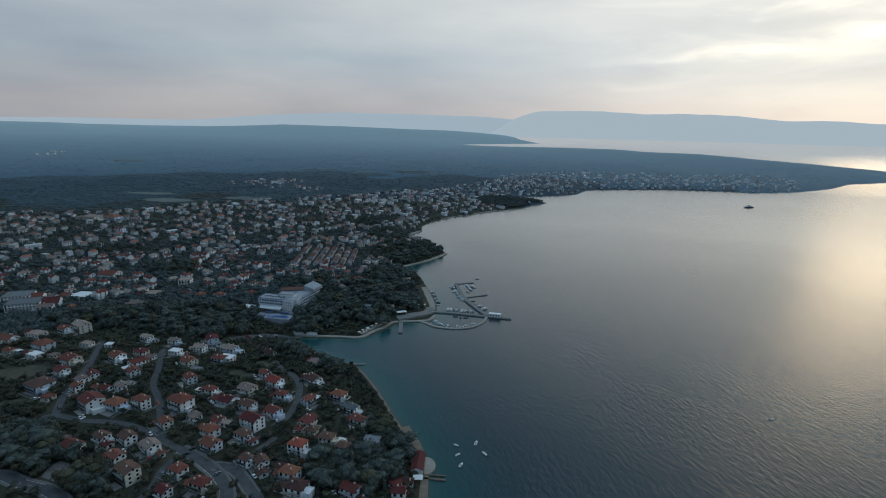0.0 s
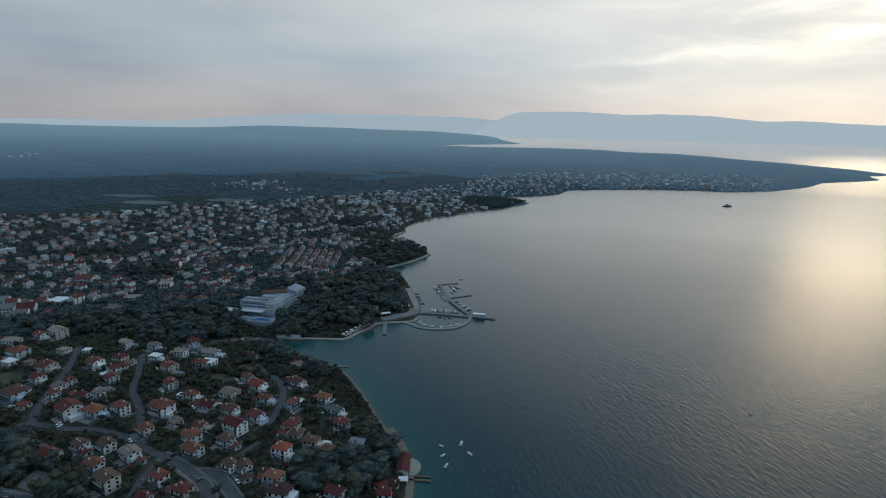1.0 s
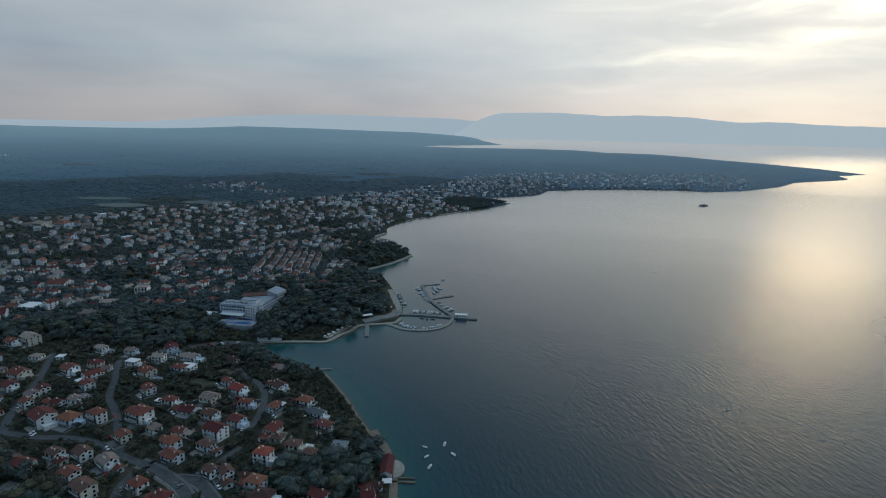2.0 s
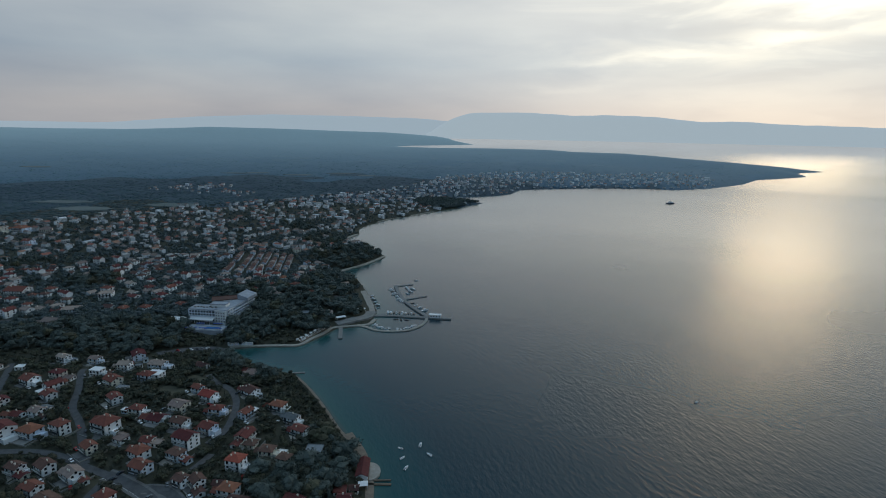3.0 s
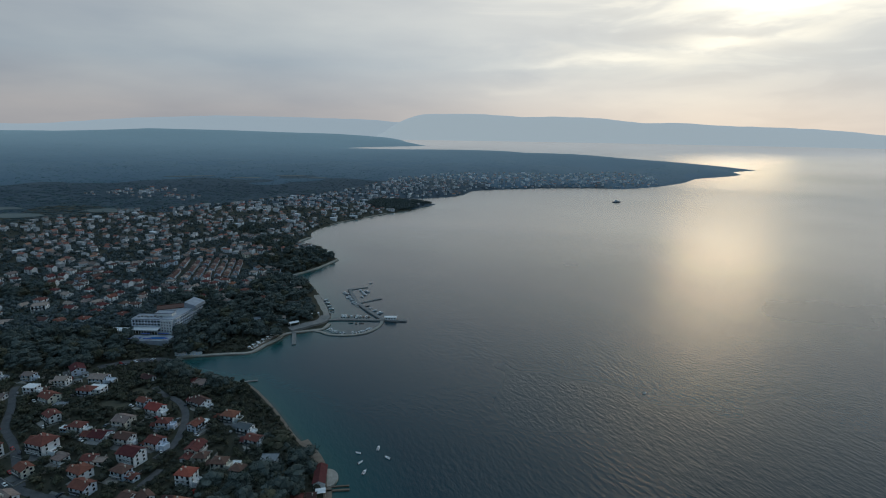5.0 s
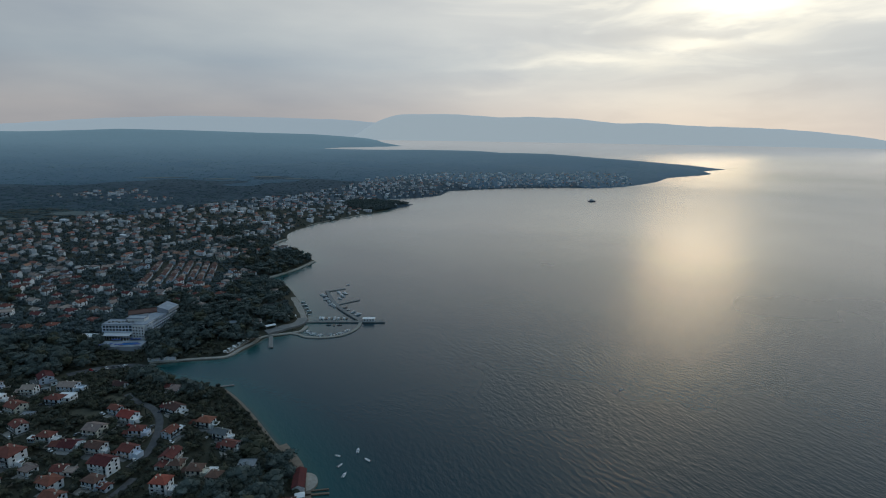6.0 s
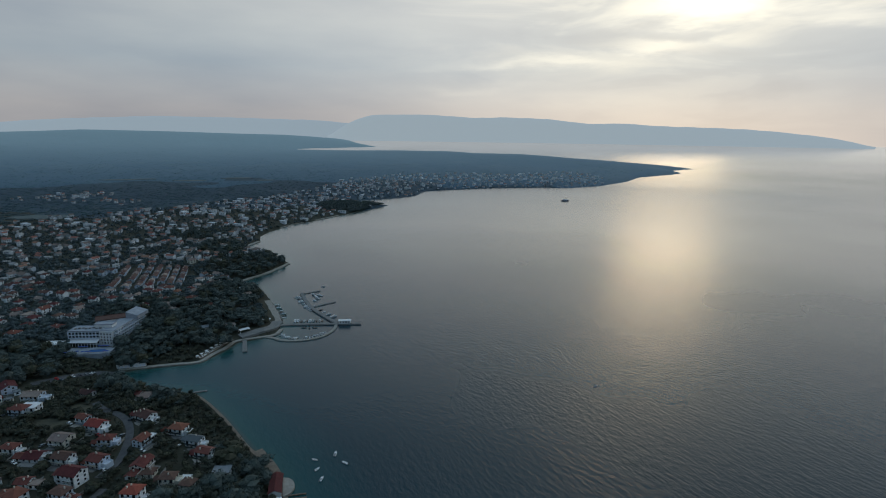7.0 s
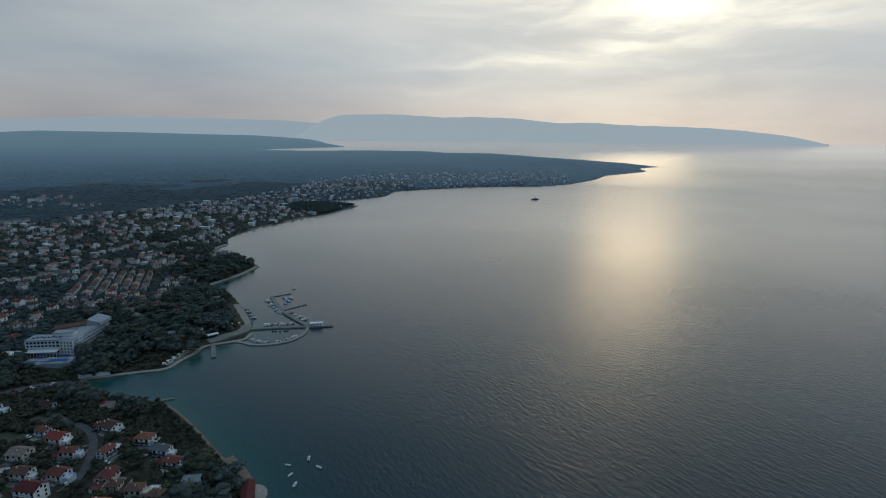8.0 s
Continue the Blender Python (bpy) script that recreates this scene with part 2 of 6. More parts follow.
def make_sea(name, distant):
    m, t, p = material(name)
    shoal = t.nodes.new("ShaderNodeAttribute")
    shoal.attribute_name = "shoal"
    body = ramp(t, shoal.outputs["Fac"], (0.0, (0.002, 0.030, 0.044)), (0.40, (0.001, 0.042, 0.053)), (0.72, (0.003, 0.056, 0.062)), (0.92, (0.018, 0.078, 0.074)), (1.0, (0.07, 0.085, 0.07)))
    link(t, body, p.inputs["Base Color"])
    # calm grows with range from the eye; its added gloss brightens far water like haze
    calm = t.nodes.new("ShaderNodeAttribute")
    calm.attribute_name = "calm"
    link(t, math_node(t, "ADD", math_node(t, "MULTIPLY", calm.outputs["Fac"], 0.30), 1.333), p.inputs["IOR"])
    link(t, math_node(t, "MULTIPLY", calm.outputs["Fac"], 0.44), p.inputs["Coat Weight"])
    p.inputs["Coat Roughness"].default_value = 0.21
    lee = t.nodes.new("ShaderNodeAttribute")
    lee.attribute_name = "lee"
    slick = noise_at(t, 0.003, 3.0)
    ruffled = ramp(t, slick, (0.35, (0.25, 0.25, 0.25)), (0.65, (0.31, 0.31, 0.31)))
    smooth = ramp(t, slick, (0.35, (0.22, 0.22, 0.22)), (0.65, (0.26, 0.26, 0.26)))
    link(t, mix(t, math_node(t, "MAXIMUM", calm.outputs["Fac"], lee.outputs["Fac"]), ruffled, smooth), p.inputs["Roughness"])
    # ripples in long crests that run slantwise to the shore
    turned = t.nodes.new("ShaderNodeMapping")
    turned.inputs["Rotation"].default_value = (0, 0, radians(80))
    link(t, place_vector(t), turned.inputs["Vector"])
    v = t.nodes.new("ShaderNodeMapping")
    v.inputs["Scale"].default_value = (0.50, 1.0, 1.0)
    link(t, turned.outputs[0], v.inputs["Vector"])
    chop = noise_at(t, 0.28, 4.0, 0.6, v.outputs[0])
    swell = noise_at(t, 0.05, 2.0, 0.5, v.outputs[0])
    h = math_node(t, "ADD", chop, math_node(t, "MULTIPLY", swell, 0.35))
    wave = bump(t, p, h, 0.9, 1.2)
    strength = math_node(t, "SUBTRACT", 0.95, math_node(t, "MULTIPLY", calm.outputs["Fac"], 0.92))
    link(t, math_node(t, "MULTIPLY", strength, math_node(t, "SUBTRACT", 1.0, math_node(t, "MULTIPLY", lee.outputs["Fac"], 0.8))), wave.inputs["Strength"])
    # haze over the far water, painted as a glow that rises with range
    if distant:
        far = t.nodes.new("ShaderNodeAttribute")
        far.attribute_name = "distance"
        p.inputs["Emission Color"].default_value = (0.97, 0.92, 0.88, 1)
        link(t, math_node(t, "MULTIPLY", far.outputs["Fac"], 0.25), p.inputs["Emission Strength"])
    return m


SEA, FAR_SEA = make_sea("sea_water", False), make_sea("far_sea_water", True)
EARTH = mottled("dry_grass_and_soil", (0.026, 0.029, 0.020), (0.070, 0.068, 0.048), 0.05, relief=0.3, fine=12)
LEAF = mottled("broad_leaves", (0.044, 0.047, 0.030), (0.086, 0.086, 0.055), 0.15, 0.8, per_island=0.22)
# woods turn bluer and paler from zone to zone: haze painted into base colour
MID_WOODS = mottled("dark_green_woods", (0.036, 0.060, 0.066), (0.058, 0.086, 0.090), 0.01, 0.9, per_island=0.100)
PLATEAU_WOODS = mottled("hazed_plateau_woods", (0.035, 0.068, 0.082), (0.050, 0.090, 0.104), 0.008, 0.9, per_island=0.080)
FAR_WOODS = mottled("hazed_far_woods", (0.052, 0.122, 0.156), (0.072, 0.148, 0.180), 0.006, 0.9, per_island=0.060)
LAST_WOODS = mottled("hazed_skyline_woods", (0.054, 0.130, 0.168), (0.066, 0.146, 0.186), 0.004, 0.95, per_island=0.030)
# a blue glow that grows with range adds more painted haze
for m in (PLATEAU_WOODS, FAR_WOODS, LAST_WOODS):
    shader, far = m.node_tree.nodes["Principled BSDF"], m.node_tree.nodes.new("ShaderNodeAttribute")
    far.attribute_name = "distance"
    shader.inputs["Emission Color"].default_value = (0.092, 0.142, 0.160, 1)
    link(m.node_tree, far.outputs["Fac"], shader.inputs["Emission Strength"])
WALL = mottled("painted_render", (0.76, 0.76, 0.75), (0.92, 0.92, 0.92), 0.4, 0.85, per_object=0.18)
# aerial haze on the hills is painted: bluish base colour plus an even glow
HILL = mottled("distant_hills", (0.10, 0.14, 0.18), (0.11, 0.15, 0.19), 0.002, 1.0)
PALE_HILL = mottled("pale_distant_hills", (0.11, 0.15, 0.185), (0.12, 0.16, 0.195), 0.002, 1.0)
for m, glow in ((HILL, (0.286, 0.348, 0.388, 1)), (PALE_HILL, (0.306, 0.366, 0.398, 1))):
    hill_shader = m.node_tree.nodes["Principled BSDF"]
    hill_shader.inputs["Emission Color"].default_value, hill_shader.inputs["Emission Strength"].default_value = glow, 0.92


# ---- ground, water ----
def mesh_object(name, verts, faces, mat, parent=None, smooth=False):
    me = bpy.data.meshes.new(name)
    me.from_pydata(verts, [], faces)
    me.materials.append(mat)
    if smooth:
        me.polygons.foreach_set("use_smooth", [True] * len(me.polygons))
    ob = new(name, me)
    if parent is not None:
        ob.parent = parent
    return ob


def polar_sheet(rings, turns):
    """Rings round the eye's foot: places and quads, closed in the middle."""
    rr, aa = np.meshgrid(rings, turns, indexing="ij")
    px, py = EYE_X + rr * np.sin(aa), EYE_Y + rr * np.cos(aa)
    n, k = rr.shape
    i, j = np.meshgrid(np.arange(n - 1), np.arange(k), indexing="ij")
    a, b = i * k + j, i * k + (j + 1) % k
    quads = np.stack([a, a + k, b + k, b], -1).reshape(-1, 4)
    return px.ravel(), py.ravel(), quads


def turns_of(step):
    """Bearings all round: fine where the camera looks, coarse behind."""
    fine = np.arange(-52, 78, step)
    coarse = np.arange(78, 308, 4.0)
    return np.radians(np.concatenate([fine, coarse]))


def add_haze(ob):
    """How strongly the painted haze glows, from 0 at 2 km to 1 at the skyline, on every point."""
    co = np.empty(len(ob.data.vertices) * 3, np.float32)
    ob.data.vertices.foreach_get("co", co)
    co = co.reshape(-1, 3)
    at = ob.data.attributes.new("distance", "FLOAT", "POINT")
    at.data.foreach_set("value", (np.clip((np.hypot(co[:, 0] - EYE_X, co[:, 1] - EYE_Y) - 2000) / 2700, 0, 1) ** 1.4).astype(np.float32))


px, py, quads = polar_sheet(np.concatenate([[0.01], np.geomspace(2, 140, 20)[:-1], np.geomspace(140, 1700, 270)[:-1], np.geomspace(1700, 4985, 130)]), turns_of(0.3))
dist = shore_distance(px, py)
pz = ground_height(px, py, dist)
ground = mesh_object("ground", np.stack([px, py, pz], 1), quads.tolist(), EARTH, smooth=True)
# the far ground takes the same haze-painted colours
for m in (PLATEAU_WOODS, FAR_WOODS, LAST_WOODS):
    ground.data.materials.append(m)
add_haze(ground)


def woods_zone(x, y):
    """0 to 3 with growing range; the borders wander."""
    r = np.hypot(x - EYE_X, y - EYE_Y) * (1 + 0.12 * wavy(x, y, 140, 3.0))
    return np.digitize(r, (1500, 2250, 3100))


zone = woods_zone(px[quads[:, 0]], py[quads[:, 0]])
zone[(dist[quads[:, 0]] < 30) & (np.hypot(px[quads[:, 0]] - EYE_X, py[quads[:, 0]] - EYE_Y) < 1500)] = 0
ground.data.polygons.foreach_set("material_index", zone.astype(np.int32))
tagged(ground, "dark green and brown ground rising gently from the shore", "ground", kind="structure")

px, py, quads = polar_sheet(np.concatenate([[0.01], np.geomspace(2, 140, 8)[:-1], np.geomspace(140, 1300, 130)[:-1], np.geomspace(1300, 4988, 90)]), turns_of(0.6))
dist = shore_distance(px, py)
face_range = np.hypot(px[quads[:, 0]] - EYE_X, py[quads[:, 0]] - EYE_Y)
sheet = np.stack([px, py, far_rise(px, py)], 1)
for name, words, sel, mat in (("water", "calm dark blue-green sea with fine ripples and sun glitter", face_range < 3240, SEA), ("backdrop_water", "far sea on the horizon, pale with painted haze", face_range >= 3240, FAR_SEA)):
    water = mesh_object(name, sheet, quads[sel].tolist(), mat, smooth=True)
    shoal = water.data.attributes.new("shoal", "FLOAT", "POINT")
    shoal.data.foreach_set("value", np.clip(1 + dist / 55, 0, 1))
    # ripples fade with range from the eye, to fit the camera's view
    calm = water.data.attributes.new("calm", "FLOAT", "POINT")
    calm.data.foreach_set("value", np.clip((np.hypot(px - EYE_X, py - EYE_Y) - 330) / 950, 0, 1) ** 0.85)
    lee = water.data.attributes.new("lee", "FLOAT", "POINT")
    lee.data.foreach_set("value", np.clip(1.25 + (dist + 45 * wavy(px, py, 60, 5.0)) / 190, 0, 1))
    # strength of the far water's painted haze
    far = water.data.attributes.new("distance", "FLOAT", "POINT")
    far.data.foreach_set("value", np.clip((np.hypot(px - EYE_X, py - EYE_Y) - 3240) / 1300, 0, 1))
    tagged(water, words, "sea", kind="structure")


# ---- far hills ----
def hill_range(name, label, bearings, heights, near, far, seed, mat):
    """A long hill on the horizon: a crest line over sloping flanks, given by bearing in degrees and height in metres."""
    turn = np.arange(bearings[0], bearings[-1], 0.15)
    crest = np.interp(turn, bearings, heights)
    k = np.ones(13) / 13
    crest = np.convolve(np.pad(crest, 6, "edge"), k, "valid")
    crest = crest + 2.5 * wavy(turn * 10, turn * 3, 8, seed)
    verts, faces, rows = [], [], 9
    for q in range(rows):
        s = q / (rows - 1)
        r = near + (far - near) * s
        up = np.sin(math.pi * min(0.5, s * 0.5)) ** 1.2
        x, y = EYE_X + r * np.sin(np.radians(turn)), EYE_Y + r * np.cos(np.radians(turn))
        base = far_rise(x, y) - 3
        z = base + (crest - base) * up + 6 * wavy(x, y, 70, seed) * up * (1 - up)
        verts += list(zip(x, y, z))
    n = len(turn)
    for q in range(rows - 1):
        for i in range(n - 1):
            faces.append((q * n + i, q * n + i + 1, (q + 1) * n + i + 1, (q + 1) * n + i))
    ob = mesh_object(name, verts, faces, mat, smooth=True)
    return tagged(ob, label, "hills", kind="structure")


def crest_heights(slopes):
    return [212 + 4940 * q for q in slopes]


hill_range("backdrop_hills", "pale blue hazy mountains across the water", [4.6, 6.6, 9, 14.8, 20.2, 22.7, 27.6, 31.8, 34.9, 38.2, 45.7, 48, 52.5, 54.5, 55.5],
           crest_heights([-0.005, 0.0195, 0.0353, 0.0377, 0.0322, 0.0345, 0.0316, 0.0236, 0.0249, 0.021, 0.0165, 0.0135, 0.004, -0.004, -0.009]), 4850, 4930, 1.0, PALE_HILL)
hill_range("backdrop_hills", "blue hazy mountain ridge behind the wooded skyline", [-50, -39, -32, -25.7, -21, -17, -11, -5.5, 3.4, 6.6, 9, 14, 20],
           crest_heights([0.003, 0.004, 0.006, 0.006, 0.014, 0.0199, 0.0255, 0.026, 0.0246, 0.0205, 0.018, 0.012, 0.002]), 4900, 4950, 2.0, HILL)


# ---- more materials ----
def plain(name, colour, rough=0.6, metal=0.0, vary=0.0):
    m, t, p = material(name)
    n = noise_at(t, 1.5, 4.0)
    lo, hi = tuple(c * (1 - vary) for c in colour), tuple(min(1.0, c * (1 + vary)) for c in colour)
    link(t, ramp(t, n, (0.3, lo), (0.7, hi)), p.inputs["Base Color"])
    p.inputs["Roughness"].default_value, p.inputs["Metallic"].default_value = rough, metal
    return m


def tiled(name, dark, light):
    """Roof tiles: courses of round tiles as relief, sun-bleached and lichen-dark by patches."""
    m, t, p = material(name)
    co = t.nodes.new("ShaderNodeTexCoord").outputs["Object"]
    f = math_node(t, "ADD", math_node(t, "MULTIPLY", noise_at(t, 0.35, 4.0, 0.6, co), 0.6), math_node(t, "MULTIPLY", noise_at(t, 3.5, 3.0, 0.6, co), 0.4))
    col = ramp(t, f, (0.30, dark), (0.70, light))
    info = t.nodes.new("ShaderNodeObjectInfo").outputs["Random"]
    hsv = t.nodes.new("ShaderNodeHueSaturation")
    link(t, math_node(t, "ADD", math_node(t, "MULTIPLY", info, 0.6), 0.65), hsv.inputs["Value"])
    link(t, math_node(t, "ADD", math_node(t, "MULTIPLY", info, 0.03), 0.485), hsv.inputs["Hue"])
    link(t, col, hsv.inputs["Color"])
    link(t, hsv.outputs[0], p.inputs["Base Color"])
    p.inputs["Roughness"].default_value = 0.85
    p.inputs["Specular IOR Level"].default_value = 0.25
    w = node(t, "ShaderNodeTexWave", Scale=1.6, Distortion=0.4)
    link(t, co, w.inputs["Vector"])
    bump(t, p, w.outputs["Fac"], 0.5, 0.06)
    return m


RED_TILE = tiled("red_roof_tiles", (0.100, 0.034, 0.030), (0.220, 0.068, 0.054))
SCARLET_TILE = tiled("scarlet_roof_tiles", (0.19, 0.036, 0.033), (0.32, 0.064, 0.054))
ORANGE_TILE = tiled("orange_roof_tiles", (0.140, 0.052, 0.038), (0.27, 0.094, 0.064))
BROWN_TILE = tiled("brown_roof_tiles", (0.070, 0.040, 0.034), (0.16, 0.080, 0.064))
PALE_TILE = tiled("bleached_roof_tiles", (0.20, 0.15, 0.13), (0.36, 0.28, 0.24))
SLATE = tiled("grey_roof_sheets", (0.13, 0.15, 0.16), (0.24, 0.26, 0.27))
ROOFS = {"r": RED_TILE, "s": SCARLET_TILE, "o": ORANGE_TILE, "b": BROWN_TILE, "p": PALE_TILE, "g": SLATE, "w": None}
ROOF_WORDS = {"r": "red tiled", "s": "bright scarlet tiled", "o": "orange tiled", "b": "dark brown tiled", "p": "sun-bleached", "g": "grey sheet-metal", "w": "white"}
CREAM = mottled("cream_render", (0.58, 0.53, 0.45), (0.74, 0.69, 0.60), 0.4, 0.85, per_object=0.12)
BLUISH = mottled("blue_white_render", (0.56, 0.62, 0.70), (0.68, 0.74, 0.81), 0.4, 0.85, per_object=0.10)
WHITE = plain("white_paint", (0.78, 0.78, 0.77), 0.6, 0, 0.06)
ROOFS["w"] = WHITE
CONCRETE = mottled("weathered_concrete", (0.16, 0.157, 0.15), (0.28, 0.275, 0.26), 0.25, 0.9, relief=0.03)
PALE_ROOF = mottled("pale_roof_gravel", (0.26, 0.285, 0.32), (0.40, 0.43, 0.47), 0.25, 0.9, relief=0.03)
STONE = mottled("pale_limestone", (0.24, 0.22, 0.19), (0.42, 0.39, 0.34), 0.35, 0.9, relief=0.06)
SAND = mottled("shingle_beach", (0.15, 0.12, 0.095), (0.27, 0.22, 0.17), 0.4, 0.95, relief=0.05)
ASPHALT = mottled("worn_asphalt", (0.066, 0.068, 0.071), (0.115, 0.117, 0.120), 0.25, 0.9, relief=0.01)
PAVING = mottled("pavement_slabs", (0.11, 0.11, 0.107), (0.19, 0.187, 0.18), 0.5, 0.9)
LINE = plain("road_paint", (0.62, 0.62, 0.60), 0.7, 0, 0.15)
DRY_GRASS = mottled("dry_grass", (0.058, 0.058, 0.042), (0.105, 0.100, 0.070), 0.06, 0.95)
DRY = mottled("dry_meadow", (0.10, 0.125, 0.12), (0.165, 0.19, 0.18), 0.02, 0.95)
WOOD = plain("weathered_timber", (0.16, 0.12, 0.085), 0.85, 0, 0.3)
BARK = plain("bark", (0.085, 0.065, 0.050), 0.95, 0, 0.3)
IRON = plain("dark_iron", (0.05, 0.05, 0.055), 0.5, 0.6, 0.1)
GLASS = plain("window_glass", (0.012, 0.015, 0.019), 0.15, 0, 0.2)
POOL = plain("pool_water", (0.03, 0.13, 0.34), 0.06, 0, 0.15)
BLUE_CLOTH = plain("blue_canvas", (0.05, 0.10, 0.32), 0.9, 0, 0.1)
GEL = plain("boat_gelcoat", (0.74, 0.75, 0.75), 0.3, 0, 0.04)
NAVY = plain("navy_paint", (0.03, 0.045, 0.09), 0.4, 0, 0.1)
TYRE = plain("tyre_rubber", (0.02, 0.02, 0.02), 0.9, 0, 0.1)
CAR_PAINT = {"white": plain("white_car_paint", (0.72, 0.72, 0.72), 0.25), "grey": plain("grey_car_paint", (0.22, 0.23, 0.24), 0.25, 0.4),
             "dark": plain("dark_car_paint", (0.02, 0.022, 0.03), 0.2), "red": plain("red_car_paint", (0.35, 0.025, 0.02), 0.25)}
PINE = mottled("pine_needles", (0.036, 0.042, 0.032), (0.068, 0.075, 0.057), 0.3, 0.85, per_island=0.22)
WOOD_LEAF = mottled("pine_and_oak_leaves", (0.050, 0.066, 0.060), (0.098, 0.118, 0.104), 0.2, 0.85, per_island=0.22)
# leaves beyond the near quarter, bluer and paler: haze painted into their colour
HAZED_LEAF = mottled("hazed_garden_leaves", (0.062, 0.084, 0.086), (0.114, 0.140, 0.140), 0.1, 0.85, per_island=0.2)
OLIVE = mottled("olive_leaves", (0.044, 0.047, 0.034), (0.088, 0.088, 0.062), 0.3, 0.85, per_island=0.22)


# ---- builders ----
def part(name, bm, mat, parent, label="", smooth=False):
    me = bpy.data.meshes.new(name)
    bm.to_mesh(me)
    bm.free()
    for m in (mat if isinstance(mat, (list, tuple)) else [mat]):
        me.materials.append(m)
    if smooth:
        me.polygons.foreach_set("use_smooth", [True] * len(me.polygons))
    ob = new(name, me)
    if parent is not None:
        ob.parent = parent
    if label:
        ob["label"] = label
    return ob


def shared(name, mesh, parent, m):
    """A part on an existing mesh."""
    ob = new(name, mesh)
    ob.parent, ob.matrix_basis = parent, m
    return ob


def box(bm, x0, y0, z0, x1, y1, z1, m=None, mat=0):
    co = [(x, y, z) for z in (z0, z1) for x, y in ((x0, y0), (x1, y0), (x1, y1), (x0, y1))]
    v = [bm.verts.new(m @ Vector(c) if m else c) for c in co]
    for f in ((3, 2, 1, 0), (4, 5, 6, 7), (0, 1, 5, 4), (1, 2, 6, 5), (2, 3, 7, 6), (3, 0, 4, 7)):
        bm.faces.new([v[i] for i in f]).material_index = mat
    return v


def prism(bm, outline, a, b, axis="x", mat=0):
    """An outline of two coordinates pushed along an axis from a to b."""
    def at(u, v, w):
        return (w, u, v) if axis == "x" else (u, w, v) if axis == "y" else (u, v, w)
    lo, hi = [bm.verts.new(at(u, v, a)) for u, v in outline], [bm.verts.new(at(u, v, b)) for u, v in outline]
    n = len(outline)
    faces = [bm.faces.new(lo[::-1]), bm.faces.new(hi)] + [bm.faces.new((lo[i], lo[(i + 1) % n], hi[(i + 1) % n], hi[i])) for i in range(n)]
    for f in faces:
        f.material_index = mat
    bmesh.ops.recalc_face_normals(bm, faces=faces)


def thing(name, m, label, category, group="", kind=""):
    e = new(name)
    e.matrix_basis = m
    e.empty_display_size = 0.5
    return tagged(e, label, category, group, kind)


def gz(x, y):
    return float(ground_height(np.array([x]), np.array([y]))[0])


def fast_mesh(name, verts, tris, mats, index=None, smooth=False):
    me = bpy.data.meshes.new(name)
    me.vertices.add(len(verts))
    me.vertices.foreach_set("co", np.ascontiguousarray(verts, np.float32).ravel())
    me.loops.add(len(tris) * 3)
    me.loops.foreach_set("vertex_index", np.ascontiguousarray(tris, np.int32).ravel())
    me.polygons.add(len(tris))
    me.polygons.foreach_set("loop_start", np.arange(len(tris), dtype=np.int32) * 3)
    for m in mats:
        me.materials.append(m)
    if index is not None:
        me.polygons.foreach_set("material_index", np.ascontiguousarray(index, np.int32))
    me.update(calc_edges=True)
    me.polygons.foreach_set("use_smooth", [smooth] * len(tris))
    return new(name, me)


# shared window and door meshes
def window_meshes(w, h):
    bm = bmesh.new()
    box(bm, -w / 2 - 0.12, -0.09, -0.12, w / 2 + 0.12, 0.03, h + 0.12)
    bm.faces.ensure_lookup_table()
    front = bm.faces[2]
    bmesh.ops.inset_region(bm, faces=[front], thickness=0.12, depth=0)
    for v in front.verts:
        v.co.y = -0.03
    fr = bpy.data.meshes.new("window")
    bm.to_mesh(fr)
    bm.free()
    fr.materials.append(WHITE)
    bm = bmesh.new()
    box(bm, -w / 2 + 0.01, -0.06, 0.01, w / 2 - 0.01, -0.026, h - 0.01)
    pane = bpy.data.meshes.new("pane")
    bm.to_mesh(pane)
    bm.free()
    pane.materials.append(GLASS)
    return fr, pane


WINDOW = window_meshes(1.3, 1.4)
TALL_WINDOW = window_meshes(1.6, 2.1)


def plain_window(w, h):
    """Frame and dark pane in one piece, for houses farther off."""
    bm = bmesh.new()
    box(bm, -w / 2 - 0.1, -0.05, -0.1, w / 2 + 0.1, 0.03, h + 0.1)
    bm.faces.ensure_lookup_table()
    front = bm.faces[2]
    bmesh.ops.inset_region(bm, faces=[front], thickness=0.1, depth=0)
    for v in front.verts:
        v.co.y = -0.02
    front.material_index = 1
    me = bpy.data.meshes.new("window")
    bm.to_mesh(me)
    bm.free()
    me.materials.append(WHITE), me.materials.append(GLASS)
    return me


PLAIN_WINDOW = plain_window(1.3, 1.4)


def add_window(parent, m, meshes):
    if meshes is None:
        return shared("window", PLAIN_WINDOW, parent, m)
    w = shared("window", meshes[0], parent, m)
    shared("pane", meshes[1], w, Matrix.Identity(4))
    return w


